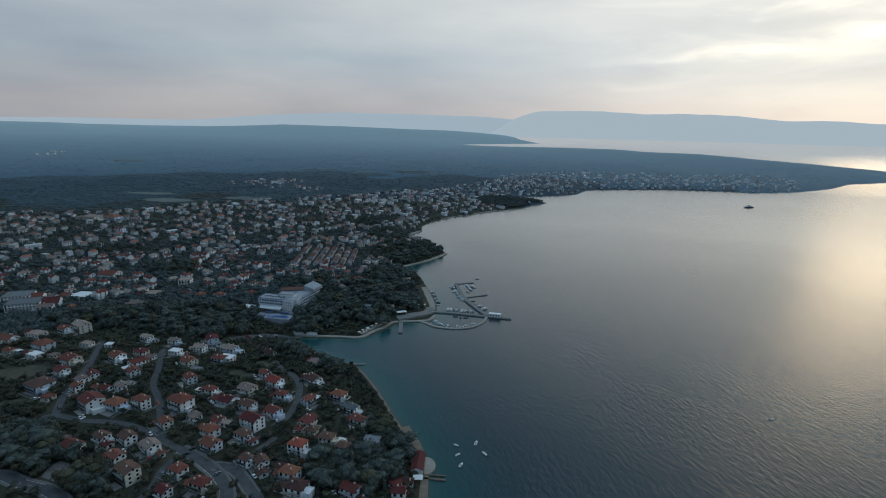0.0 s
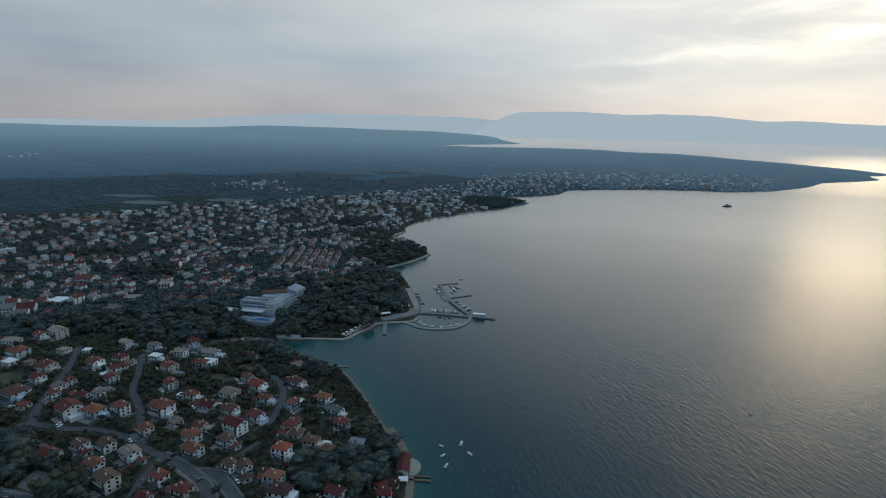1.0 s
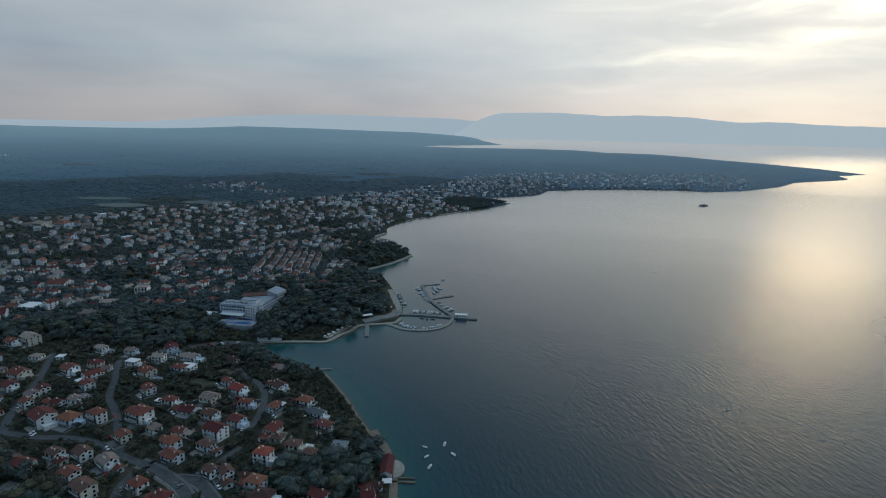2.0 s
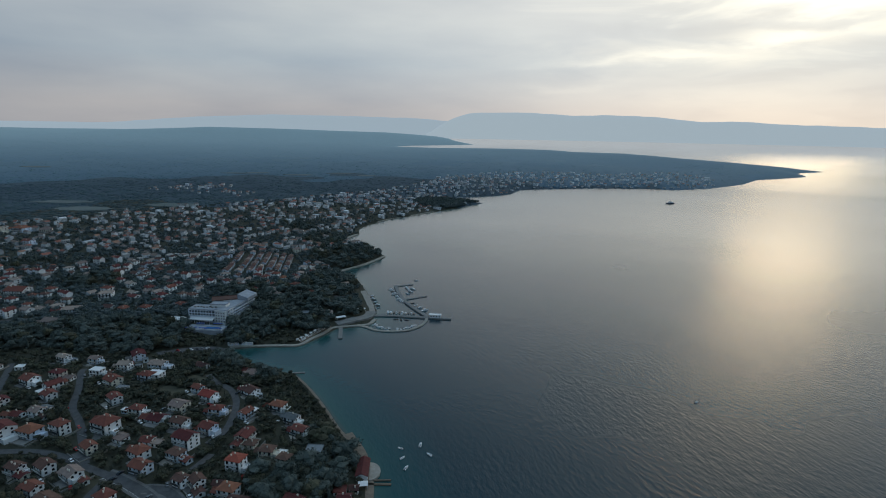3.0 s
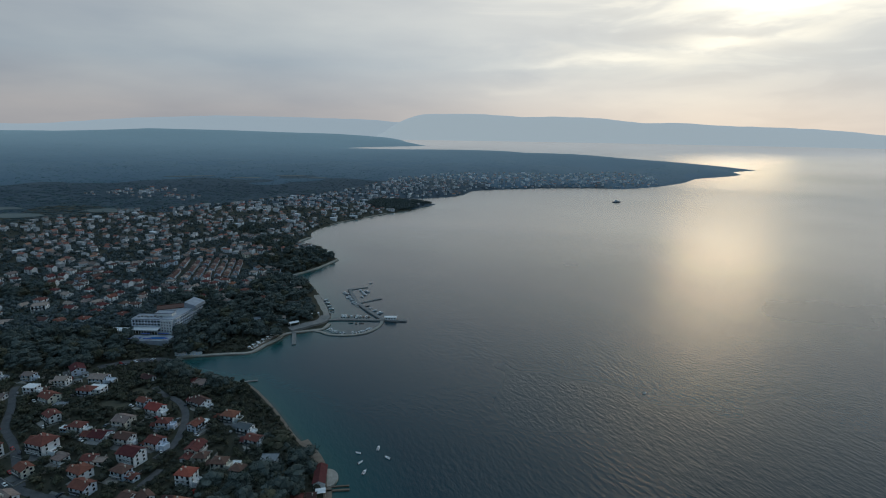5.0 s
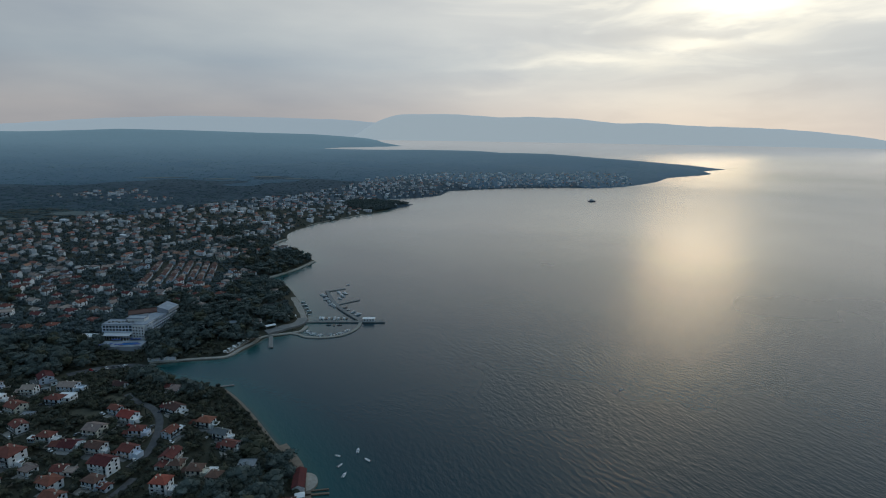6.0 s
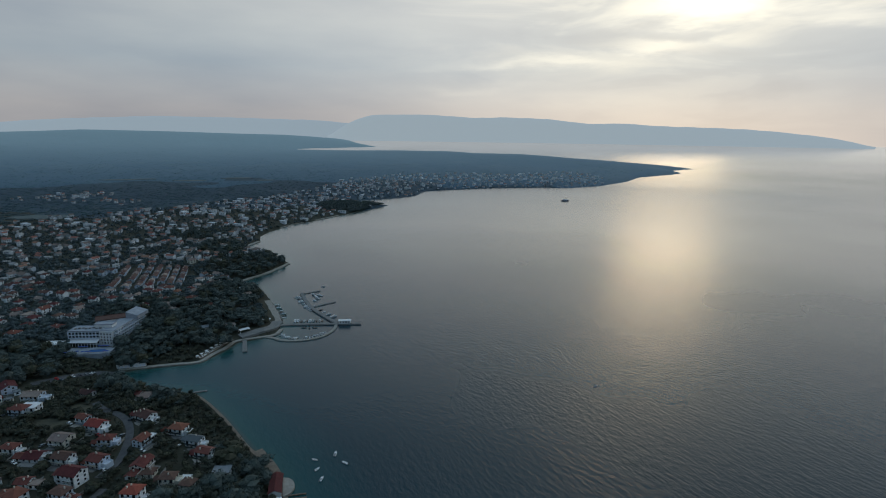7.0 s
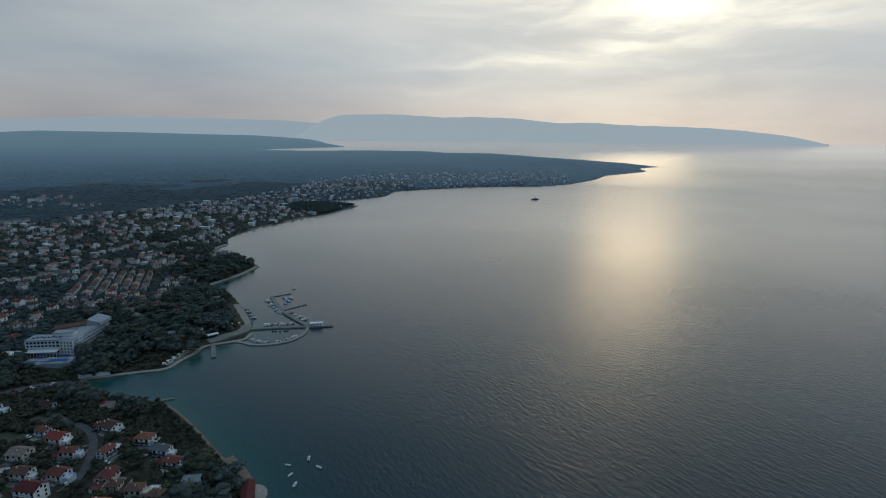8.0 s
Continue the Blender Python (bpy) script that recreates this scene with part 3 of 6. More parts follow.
def roof_part(kind, w, d, eave, rise, mat, parent):
    bm = bmesh.new()
    o, th = 0.55, 0.22
    if kind == "g":
        s = rise / (d / 2)
        lo = eave - o * s
        prism(bm, [(-d / 2 - o, lo), (0, eave + rise), (d / 2 + o, lo), (d / 2 + o, lo + th), (0, eave + rise + th), (-d / 2 - o, lo + th)], -w / 2 - o, w / 2 + o)
        box(bm, -w / 2 - o, -0.16, eave + rise + th - 0.06, w / 2 + o, 0.16, eave + rise + th + 0.10)
    elif kind == "h":
        r = max(w - d, 0.8) / 2
        a = [bm.verts.new(c) for c in ((-w / 2 - o, -d / 2 - o, eave), (w / 2 + o, -d / 2 - o, eave), (w / 2 + o, d / 2 + o, eave), (-w / 2 - o, d / 2 + o, eave))]
        b = [bm.verts.new((v.co.x, v.co.y, eave + th)) for v in a]
        p, q = bm.verts.new((-r, 0, eave + rise + th)), bm.verts.new((r, 0, eave + rise + th))
        bm.faces.new(a[::-1])
        for i in range(4):
            bm.faces.new((a[i], a[(i + 1) % 4], b[(i + 1) % 4], b[i]))
        bm.faces.new((b[0], b[1], q, p)), bm.faces.new((b[2], b[3], p, q)), bm.faces.new((b[1], b[2], q)), bm.faces.new((b[3], b[0], p))
        box(bm, -r, -0.15, eave + rise + th - 0.10, r, 0.15, eave + rise + th + 0.08)
    else:
        box(bm, -w / 2 - 0.25, -d / 2 - 0.25, eave, w / 2 + 0.25, d / 2 + 0.25, eave + 0.28)
        for x0, y0, x1, y1 in ((-w / 2 - 0.25, -d / 2 - 0.25, w / 2 + 0.25, -d / 2), (-w / 2 - 0.25, d / 2, w / 2 + 0.25, d / 2 + 0.25), (-w / 2 - 0.25, -d / 2, -w / 2, d / 2), (w / 2, -d / 2, w / 2 + 0.25, d / 2)):
            box(bm, x0, y0, eave + 0.28, x1, y1, eave + 0.55)
    return part("roof", bm, mat, parent)


def house_body(parent, kind, w, d, eave, rise, wall):
    bm = bmesh.new()
    if kind == "g":
        prism(bm, [(-d / 2, -2.5), (d / 2, -2.5), (d / 2, eave), (0, eave + rise), (-d / 2, eave)], -w / 2, w / 2)
    else:
        box(bm, -w / 2, -d / 2, -2.5, w / 2, d / 2, eave + 0.02)
    return part("wall", bm, wall, parent)


def chimney(parent, x, y, z):
    bm = bmesh.new()
    box(bm, x - 0.35, y - 0.3, z - 1.2, x + 0.35, y + 0.3, z + 0.9)
    box(bm, x - 0.45, y - 0.4, z + 0.9, x + 0.45, y + 0.4, z + 1.02)
    box(bm, x - 0.28, y - 0.24, z + 1.02, x + 0.28, y + 0.24, z + 1.22)
    part("chimney", bm, CREAM, parent)


WALL_CHOICES = [(WALL, "white"), (WALL, "white"), (CREAM, "cream"), (WALL, "white"), (WALL, "white"), (BLUISH, "pale grey-blue")]


FLOOR = 2.5


def detached_house(rng, x, y, w, storeys, code, yaw, near=True, group="houses above the shore"):
    kind, tone = code[0], code[1]
    d = w * rng.uniform(0.70, 0.90) if w > 8 else w * 0.9
    eave = 0.2 + FLOOR * storeys
    rise = d / 2 * rng.uniform(0.36, 0.50)
    wall, wall_word = rng.choice(WALL_CHOICES)
    shape = {"g": "gabled", "h": "hipped", "f": "flat"}[kind]
    e = thing("house", pose(x, y, gz(x, y), 0, 0, yaw), f"{wall_word} {('one', 'two', 'three')[storeys - 1]}-storey house with {shape} {ROOF_WORDS[tone]} roof", "house", group)
    house_body(e, kind, w, d, eave, rise, wall)
    roof_part(kind, w, d, eave, rise, ROOFS[tone], e)
    if kind != "f":
        for _ in range(rng.choice((1, 1, 2))):
            cx, cy = rng.uniform(-0.3, 0.3) * w, rng.choice((-1, 1)) * rng.uniform(0.08, 0.25) * d
            chimney(e, cx, cy, eave + rise * (1 - abs(cy) / (d / 2)) + 0.25)
    # windows on the long front, and on the end that looks the same way
    bays = max(2, int(w / 3.0)) if near else max(2, int(w / 4.5))
    for s in range(storeys):
        z = 0.2 + FLOOR * s + 0.85
        for b in range(bays):
            bx = (b + 0.5) / bays * w - w / 2
            if s == 0 and b == bays // 2 and near:
                bm = bmesh.new()
                box(bm, bx - 0.5, -d / 2 - 0.06, 0.3, bx + 0.5, -d / 2 + 0.02, 2.5)
                part("door", bm, WOOD, e)
                continue
            tall = near and s >= 1 and b in (0, bays - 1)
            add_window(e, pose(bx, -d / 2 - 0.004, z - (0.75 if tall else 0)), TALL_WINDOW if tall else WINDOW if near else None)
        side = 1 if yaw < 20 else -1
        for b in (-0.24, 0.24) if near else (0,):
            add_window(e, pose(side * (w / 2 + 0.004), b * d, z, 0, 0, 90 * side), WINDOW if near else None)
    if kind == "g" and near and storeys > 1:
        side = 1 if yaw < 20 else -1
        add_window(e, pose(side * (w / 2 + 0.004), 0, eave + 0.1, 0, 0, 90 * side), WINDOW)
    if near and w > 8.5:
        out = -1 if yaw < 20 else 1
        if rng.random() < 0.6:
            # lower wing with its own roof against the far end
            aw, ad, ae = w * rng.uniform(0.35, 0.55), d * rng.uniform(0.55, 0.75), 0.2 + FLOOR * max(1, storeys - 1)
            at = pose(out * (w / 2 + aw / 2 - 0.02), rng.choice((-1, 1)) * (d - ad) * 0.4, 0)
            bm = bmesh.new()
            prism(bm, [(-ad / 2, -2.5), (ad / 2, -2.5), (ad / 2, ae), (0, ae + ad * 0.24), (-ad / 2, ae)], -aw / 2, aw / 2)
            wing = part("wing", bm, wall, e, "lower wing of the house")
            wing.matrix_basis = at
            roof_part("g", aw, ad, ae, ad * 0.24, ROOFS[tone] if kind != "f" else RED_TILE, wing)
            for s in range(max(1, storeys - 1)):
                add_window(e, at @ pose(0, -ad / 2 - 0.004, 1.05 + FLOOR * s), WINDOW)
        if rng.random() < 0.4:
            # roof terrace over a garage, with a parapet
            aw, ad = w * rng.uniform(0.28, 0.42), d * rng.uniform(0.5, 0.8)
            x0, x1 = sorted((-out * w / 2, -out * (w / 2 + aw)))
            bm = bmesh.new()
            box(bm, x0, -ad / 2, -2.5, x1, ad / 2, 2.5)
            for q0, r0, q1, r1 in ((x0, -ad / 2, x1, -ad / 2 + 0.2), (x0, ad / 2 - 0.2, x1, ad / 2), (x1 - 0.2 if out < 0 else x0, -ad / 2 + 0.2, x1 if out < 0 else x0 + 0.2, ad / 2 - 0.2)):
                box(bm, q0, r0, 2.5, q1, r1, 3.4)
            part("roof_terrace", bm, wall, e, "walled terrace on a garage")
    if near and storeys > 1:
        for s in range(1, storeys):
            bm = bmesh.new()
            z = 0.2 + FLOOR * s
            box(bm, -w * 0.42, -d / 2 - 1.4, z - 0.16, w * 0.42, -d / 2 - 0.01, z)
            bal = part("balcony", bm, CONCRETE, e, "concrete balcony slab")
            bm = bmesh.new()
            box(bm, -w * 0.42, -d / 2 - 1.38, z + 0.95, w * 0.42, -d / 2 - 1.33, z + 1.02)
            n = max(4, int(w * 0.84 / 0.9))
            for i in range(n + 1):
                px_ = -w * 0.42 + 0.03 + (w * 0.84 - 0.06) * i / n
                box(bm, px_ - 0.03, -d / 2 - 1.38, z, px_ + 0.03, -d / 2 - 1.33, z + 0.95)
            box(bm, -w * 0.42, -d / 2 - 1.36, z + 0.10, w * 0.42, -d / 2 - 1.345, z + 0.85)
            part("railing", bm, rng.choice((WHITE, IRON, CREAM)), bal)
    return e


TAKEN = []  # circles of ground that are built on: x, y, radius


def is_free(x, y, r):
    return all((x - a) ** 2 + (y - b) ** 2 > (r + c) ** 2 for a, b, c in TAKEN)


# ---- houses of the near quarter: place, length, storeys, roof, turn ----
PARK_SIDE = [
    (-313, 430, 15.1, 2, "hr", -25), (-307, 412, 10.9, 1, "fw", -20), (-355, 443, 14.0, 1, "gr", -15),
    (-339, 456, 14.4, 1, "fp", -12), (-307, 471, 14.0, 3, "gp", -30), (-320, 467, 9.8, 2, "gr", -20),
    (-333, 418, 9.6, 1, "gr", -20), (-270, 403, 12.1, 2, "gr", -25), (-281, 439, 9.2, 1, "fp", -10),
    (-261, 439, 6.2, 1, "fw", 0), (-238, 413, 10.9, 2, "gr", -30), (-224, 424, 10.5, 2, "hr", -20),
    (-216, 403, 10.7, 2, "gr", 55), (-237, 456, 9.6, 2, "gp", -25),
]
UPPER_LANE = [
    (-213, 419, 6.7, 1, "gp", -10), (-210, 453, 8.7, 2, "gp", -20), (-197, 429, 9.1, 2, "fw", -15),
    (-177, 412, 11.7, 2, "go", -35), (-182, 443, 9.3, 2, "gp", -10), (-181, 466, 13.0, 2, "gr", -60),
    (-262, 381, 9.5, 2, "gr", -30), (-235, 377, 8.1, 2, "gr", -40), (-237, 367, 7.9, 2, "gp", -30),
    (-262, 358, 16, 2, "hb", -25), (-209, 386, 8.9, 2, "gr", -40), (-161, 380, 10.2, 2, "gr", -45),
    (-233, 356, 7.0, 2, "gr", -30), (-214, 359, 7.1, 1, "go", -20),
]
MIDDLE_LANE = [
    (-202, 360, 8.4, 2, "gp", -25), (-207, 333, 13.8, 3, "gr", -35), (-191, 334, 12.7, 2, "ho", -22),
    (-174, 336, 10.3, 3, "hr", -28), (-147, 338, 14.0, 3, "ho", -28), (-137, 361, 9.7, 2, "hr", -20),
    (-245, 343, 7.4, 1, "fr", -15), (-145, 313, 8.5, 2, "gr", -40), (-132, 325, 7.7, 1, "fp", -30),
    (-113, 307, 9.5, 2, "ho", -35), (-106, 292, 10.7, 2, "gr", -28), (-115, 323, 7.6, 1, "gr", -15),
    (-188, 286, 11.1, 1, "go", -20), (-174, 293, 8.6, 2, "gb", -25),
]
CROSSROADS = [
    (-159, 294, 9.2, 2, "gb", -35), (-140, 286, 9.5, 2, "gp", -40), (-154, 274, 9.1, 2, "gr", -30),
    (-138, 259, 11.6, 3, "gb", -32), (-113, 265, 8.9, 2, "ho", -30), (-96, 255, 10.0, 2, "ho", -22),
    (-112, 247, 7.0, 2, "gr", -25), (-157, 447, 13.3, 2, "gp", -15), (-156, 422, 11.2, 2, "hr", -20),
    (-108, 397, 8.5, 2, "gr", -35), (-96, 384, 11.6, 2, "gs", -30), (-111, 367, 11.2, 2, "gp", -25),
    (-120, 351, 10.7, 1, "gr", -20), (-84, 362, 9.1, 2, "hr", -15),
]
SHORE_LANE = [
    (-102, 343, 10.5, 2, "gb", -25), (-82, 337, 9.7, 2, "gr", -30), (-90, 320, 12.2, 3, "gr", -28),
    (-91, 305, 9.5, 2, "hb", -30), (-53, 295, 9.8, 3, "hs", -20), (-38, 310, 9.1, 2, "hb", -15),
    (-63, 359, 9.0, 2, "gr", 60), (-56, 328, 10.7, 2, "gr", 70), (-68, 395, 11.9, 2, "gb", -40),
    (-78, 440, 11.6, 1, "fp", -35), (-43, 373, 10.7, 2, "ho", -25), (-30, 355, 10.2, 2, "gg", -30),
    (-22, 339, 10.4, 2, "gr", -30), (-9, 313, 10.3, 2, "fg", -10),
]
WATERSIDE = [
    (-79, 279, 7.2, 2, "gb", -30), (-70, 278, 7.7, 2, "gb", -50), (-51, 271, 10.1, 2, "ho", -20),
    (-44, 259, 11.6, 2, "hb", -15), (-14, 263, 10.3, 2, "gr", -30), (10, 277, 7.2, 1, "fr", -5),
    (13, 267, 7.5, 2, "gr", -5), (-26, 302, 7.8, 2, "hb", -25),
    (-51, 321, 7.6, 1, "hb", -15),
]
NEAR = PARK_SIDE + UPPER_LANE + MIDDLE_LANE + CROSSROADS + SHORE_LANE + WATERSIDE
rng = random.Random(7)
for row in NEAR:
    hx, hy, hw, hs, hk, ha = row
    detached_house(rng, hx, hy, hw * 1.0, hs, hk, ha)
    TAKEN.append((hx, hy, hw * 0.5))


# ---- yards of the near houses ----
def patio(x, y, w, d, yaw, mat):
    m = pose(x, y, gz(x, y), 0, 0, yaw)
    bm = bmesh.new()
    box(bm, -w / 2, -d / 2, -1.2, w / 2, d / 2, 0.25, m)
    tagged(part("patio", bm, mat, None), "pale paved yard beside a house", "yard", kind="structure")


def garden_wall(x, y, w, d, yaw):
    e = thing("garden_wall", pose(x, y, gz(x, y), 0, 0, yaw), "low pale stone garden wall with coping", "garden wall", "garden walls between the plots")
    for x0, y0, x1, y1 in ((-w / 2, -d / 2, w / 2, -d / 2 + 0.3), (w / 2 - 0.3, -d / 2 + 0.3, w / 2, d / 2)):
        bm = bmesh.new()
        box(bm, x0, y0, -1.5, x1, y1, 1.0)
        part("wall", bm, STONE, e)
        bm = bmesh.new()
        box(bm, x0 - 0.06, y0 - 0.06, 1.0, x1 + 0.06, y1 + 0.06, 1.1)
        part("coping", bm, CONCRETE, e)


YARD_CARS = []
rng = random.Random(19)
for row in NEAR:
    hx, hy, hw, hs, hk, ha = row
    if hy > 480 or hw < 7:
        continue
    c, s = math.cos(radians(ha)), math.sin(radians(ha))
    def beside(u, v):
        return hx + u * c - v * s, hy + u * s + v * c
    x, y = beside(rng.uniform(-0.2, 0.2) * hw, -hw * 0.40 - rng.uniform(2.0, 3.0))
    patio(x, y, hw * rng.uniform(0.6, 1.0), rng.uniform(3.5, 5.5), ha, rng.choice((CONCRETE, STONE, PAVING)))
    TAKEN.append((x, y, 2.5))
    if rng.random() < 0.55:
        x, y = beside(0, -1.0)
        garden_wall(x, y, hw + rng.uniform(5, 8), hw + rng.uniform(5, 8), ha)
    if rng.random() < 0.5:
        x, y = beside(rng.choice((-1, 1)) * (hw * 0.5 + rng.uniform(3.2, 4.5)), rng.uniform(-3, 4))
        if is_free(x, y, 2.4):
            detached_house(rng, x, y, rng.uniform(4.2, 6.0), 1, rng.choice(("fp", "fg", "gr", "fw", "gb")), ha, near=False, group="sheds and garages")
            TAKEN.append((x, y, 2.8))
    if rng.random() < 0.85:
        x, y = beside(rng.choice((-1, 1)) * (hw * 0.5 + rng.uniform(2.0, 4.0)), -hw * 0.4 - rng.uniform(0, 4))
        if is_free(x, y, 1.4):
            YARD_CARS.append((x, y))
            TAKEN.append((x, y, 2.2))


# ---- roads and pavements ----
def smooth_line(points, step):
    p = np.array(points, float)
    fine = []
    for i in range(len(p) - 1):
        p0, p1, p2, p3 = p[max(i - 1, 0)], p[i], p[i + 1], p[min(i + 2, len(p) - 1)]
        n = max(2, int(np.hypot(*(p2 - p1)) / step))
        for k in range(n):
            t = k / n
            fine.append(0.5 * ((2 * p1) + (p2 - p0) * t + (2 * p0 - 5 * p1 + 4 * p2 - p3) * t * t + (3 * p1 - p0 - 3 * p2 + p3) * t ** 3))
    fine.append(p[-1])
    return np.array(fine)


def sides_of(line):
    along = np.gradient(line, axis=0)
    along /= np.linalg.norm(along, axis=1)[:, None]
    return np.stack([-along[:, 1], along[:, 0]], 1)


def strip(bm, line, a, b, up, thick=0.6, level=None):
    """A band beside a line, from offset a to b, laid on the ground, or at a level, with thickness."""
    s = sides_of(line)
    pa, pb = line + s * a, line + s * b
    za = ground_height(pa[:, 0], pa[:, 1]) if level is None else np.full(len(pa), level)
    zb = ground_height(pb[:, 0], pb[:, 1]) if level is None else np.full(len(pb), level)
    if level is None:
        za = zb = np.maximum(np.maximum(za, zb), ground_height(line[:, 0], line[:, 1]))
    rows = []
    for i in range(len(line)):
        rows.append([bm.verts.new((*pa[i], za[i] + up - thick)), bm.verts.new((*pa[i], za[i] + up)), bm.verts.new((*pb[i], zb[i] + up)), bm.verts.new((*pb[i], zb[i] + up - thick))])
    for q, r in zip(rows, rows[1:]):
        for i in range(4):
            bm.faces.new((q[i], q[(i + 1) % 4], r[(i + 1) % 4], r[i]))
    bm.faces.new(rows[0]), bm.faces.new(rows[-1][::-1])
    bmesh.ops.recalc_face_normals(bm, faces=bm.faces)


def street(points, width, walks=0.0, dashes=False, label="grey asphalt lane between the houses"):
    line = smooth_line(points, 3.0)
    bm = bmesh.new()
    strip(bm, line, -width / 2, width / 2, 0.22)
    road = part("road", bm, ASPHALT, None)
    tagged(road, label, "road", kind="structure")
    if walks:
        for a, b in ((-width / 2 - walks, -width / 2), (width / 2, width / 2 + walks)):
            bm = bmesh.new()
            strip(bm, line, a, b, 0.36)
            tagged(part("pavement", bm, PAVING, None), "pale raised pavement along the road", "pavement", kind="structure")
    if dashes:
        fine = smooth_line(points, 1.5)
        bm = bmesh.new()
        for i in range(0, len(fine) - 3, 5):
            strip(bm, fine[i:i + 3], -0.09, 0.09, 0.235, 0.01)
        part("centre_line", bm, LINE, road)
        for side in (-1, 1):
            bm = bmesh.new()
            strip(bm, line, side * (width / 2 - 0.35) - 0.08, side * (width / 2 - 0.35) + 0.08, 0.235, 0.01)
            part("edge_line", bm, LINE, road)
    for x, y in line[::2]:
        TAKEN.append((x, y, width / 2 + 0.5))
    return road


def meadow(x, y, w, d, yaw):
    m = pose(x, y, 0, 0, 0, yaw)
    bm = bmesh.new()
    n = 24
    ring = [m @ Vector((w / 2 * math.cos(6.2832 * i / n) * (1 + 0.10 * math.sin(3 * i)), d / 2 * math.sin(6.2832 * i / n) * (1 + 0.08 * math.cos(5 * i)), 0)) for i in range(n)]
    top = [bm.verts.new((v.x, v.y, gz(v.x, v.y) + 0.15)) for v in ring]
    low = [bm.verts.new((v.co.x, v.co.y, v.co.z - 1.5)) for v in top]
    mid = bm.verts.new((x, y, gz(x, y) + 0.2))
    for i in range(n):
        bm.faces.new((mid, top[i], top[(i + 1) % n]))
        bm.faces.new((top[i], low[i], low[(i + 1) % n], top[(i + 1) % n]))
    tagged(part("field", bm, DRY_GRASS, None), "dry olive-grey grass plot among the houses", "field", kind="structure")
    for q in (-0.3, 0.0, 0.3):
        v = m @ Vector((q * w, 0, 0))
        TAKEN.append((v.x, v.y, d * 0.42))


meadow(-300, 380, 46, 26, 25)
meadow(-268, 334, 30, 12, 20)
meadow(-118, 425, 22, 10, -40)
meadow(-128, 400, 24, 14, -30)
street([(-241, 296), (-241, 309), (-232, 316), (-224, 321), (-202, 316), (-182, 315), (-162, 310), (-139, 297), (-122, 288)], 5.0)
street([(-124, 289), (-120, 287), (-100, 274), (-88, 263), (-78, 247), (-74, 225)], 7.0, 1.6, True, "grey asphalt main road with dashed line")
street([(-98, 275), (-90, 275), (-82, 271), (-71, 259), (-63, 249), (-58, 236)], 6.0, 1.4)
street([(-86, 273), (-84, 284), (-78, 294), (-72, 310)], 4.5)
street([(-224, 254), (-209, 257), (-192, 251), (-176, 247), (-163, 240), (-150, 228)], 7.0, 1.6, True)
street([(-225, 322), (-236, 344), (-240, 357), (-250, 390), (-262, 420), (-275, 450)], 5.0)
street([(-213, 440), (-211, 431), (-198, 403), (-186, 372), (-170, 350), (-158, 330), (-141, 300)], 5.0)
street([(-112, 434), (-102, 419), (-86, 403), (-76, 383), (-72, 359), (-72, 338), (-78, 322)], 5.0)
street([(-432, 470), (-410, 499), (-396, 526), (-358, 549), (-320, 560)], 6.0)
street([(-655, 790), (-657, 819), (-665, 877), (-659, 922), (-630, 954), (-590, 975)], 8.0, label="pale straight road into the upper town")
for px_, py_, w_, d_, a_ in ((-178, 262, 22, 14, -20), (-118, 236, 18, 12, 20), (-300, 352, 20, 12, 10), (-70, 235, 18, 14, 40), (-47, 246, 16, 12, -20)):
    patio(px_, py_, w_, d_, a_, PAVING)
    TAKEN.append((px_, py_, w_ * 0.42))
street([(-150, 228), (-128, 236), (-122, 250), (-124, 268), (-122, 284)], 4.5)
street([(-170, 478), (-150, 494), (-130, 503), (-118, 500)], 9.0, label="grey asphalt car park below the hotel")

# ---- quays, promenade, beaches ----
def quay(name, points, width, top, mat, label, category):
    """A level band over the water; with no top it lies on the ground."""
    line = smooth_line(points, 3.0)
    bm = bmesh.new()
    if top is None:
        strip(bm, line, -width / 2, width / 2, 0.15, 2.5)
    else:
        strip(bm, line, -width / 2, width / 2, 0, top + 2.5, level=top)
    for x, y in line[::2]:
        TAKEN.append((x, y, width / 2))
    ob = part(name, bm, mat, None)
    return tagged(ob, label, category, kind="structure")


quay("promenade", [(-116, 511), (-93, 511), (-70, 511), (-49, 511), (-38, 527), (-27, 542), (-18, 557), (8, 562), (20, 566), (26, 580)], 4.2, 1.1, STONE, "pale concrete promenade with a sea wall", "promenade")
quay("beach_terrace", [(-50, 518), (-42, 532), (-32, 548), (-24, 561)], 7, 1.75, SAND, "sun terrace of shingle above the sea wall", "terrace")
quay("jetty", [(-11, 558), (-10, 545), (-9, 525)], 4.2, 1.1, CONCRETE, "short concrete bathing jetty", "jetty")
quay("breakwater", [(9, 562), (18, 556), (27, 547), (46, 542), (65, 546), (78, 559), (84, 571), (86, 582)], 3.6, 0.9, STONE, "curved stone breakwater round the bathing lagoon", "breakwater")
quay("pier", [(14, 592), (26, 593), (46, 591), (73, 585), (87, 582), (101, 579), (114, 576)], 4.6, 1.3, CONCRETE, "long grey concrete pier", "pier")
quay("breakwater", [(87, 584), (78, 605), (68, 630), (61, 655), (56, 686), (53, 714)], 4.5, 1.5, CONCRETE, "grey concrete marina breakwater", "breakwater")
quay("pontoon", [(62, 651), (76, 658), (93, 666)], 3.0, 0.8, CONCRETE, "short side pontoon of the marina", "pontoon")
quay("pontoon", [(53, 713), (65, 717), (78, 721)], 2.6, 0.8, CONCRETE, "short side pontoon of the marina", "pontoon")
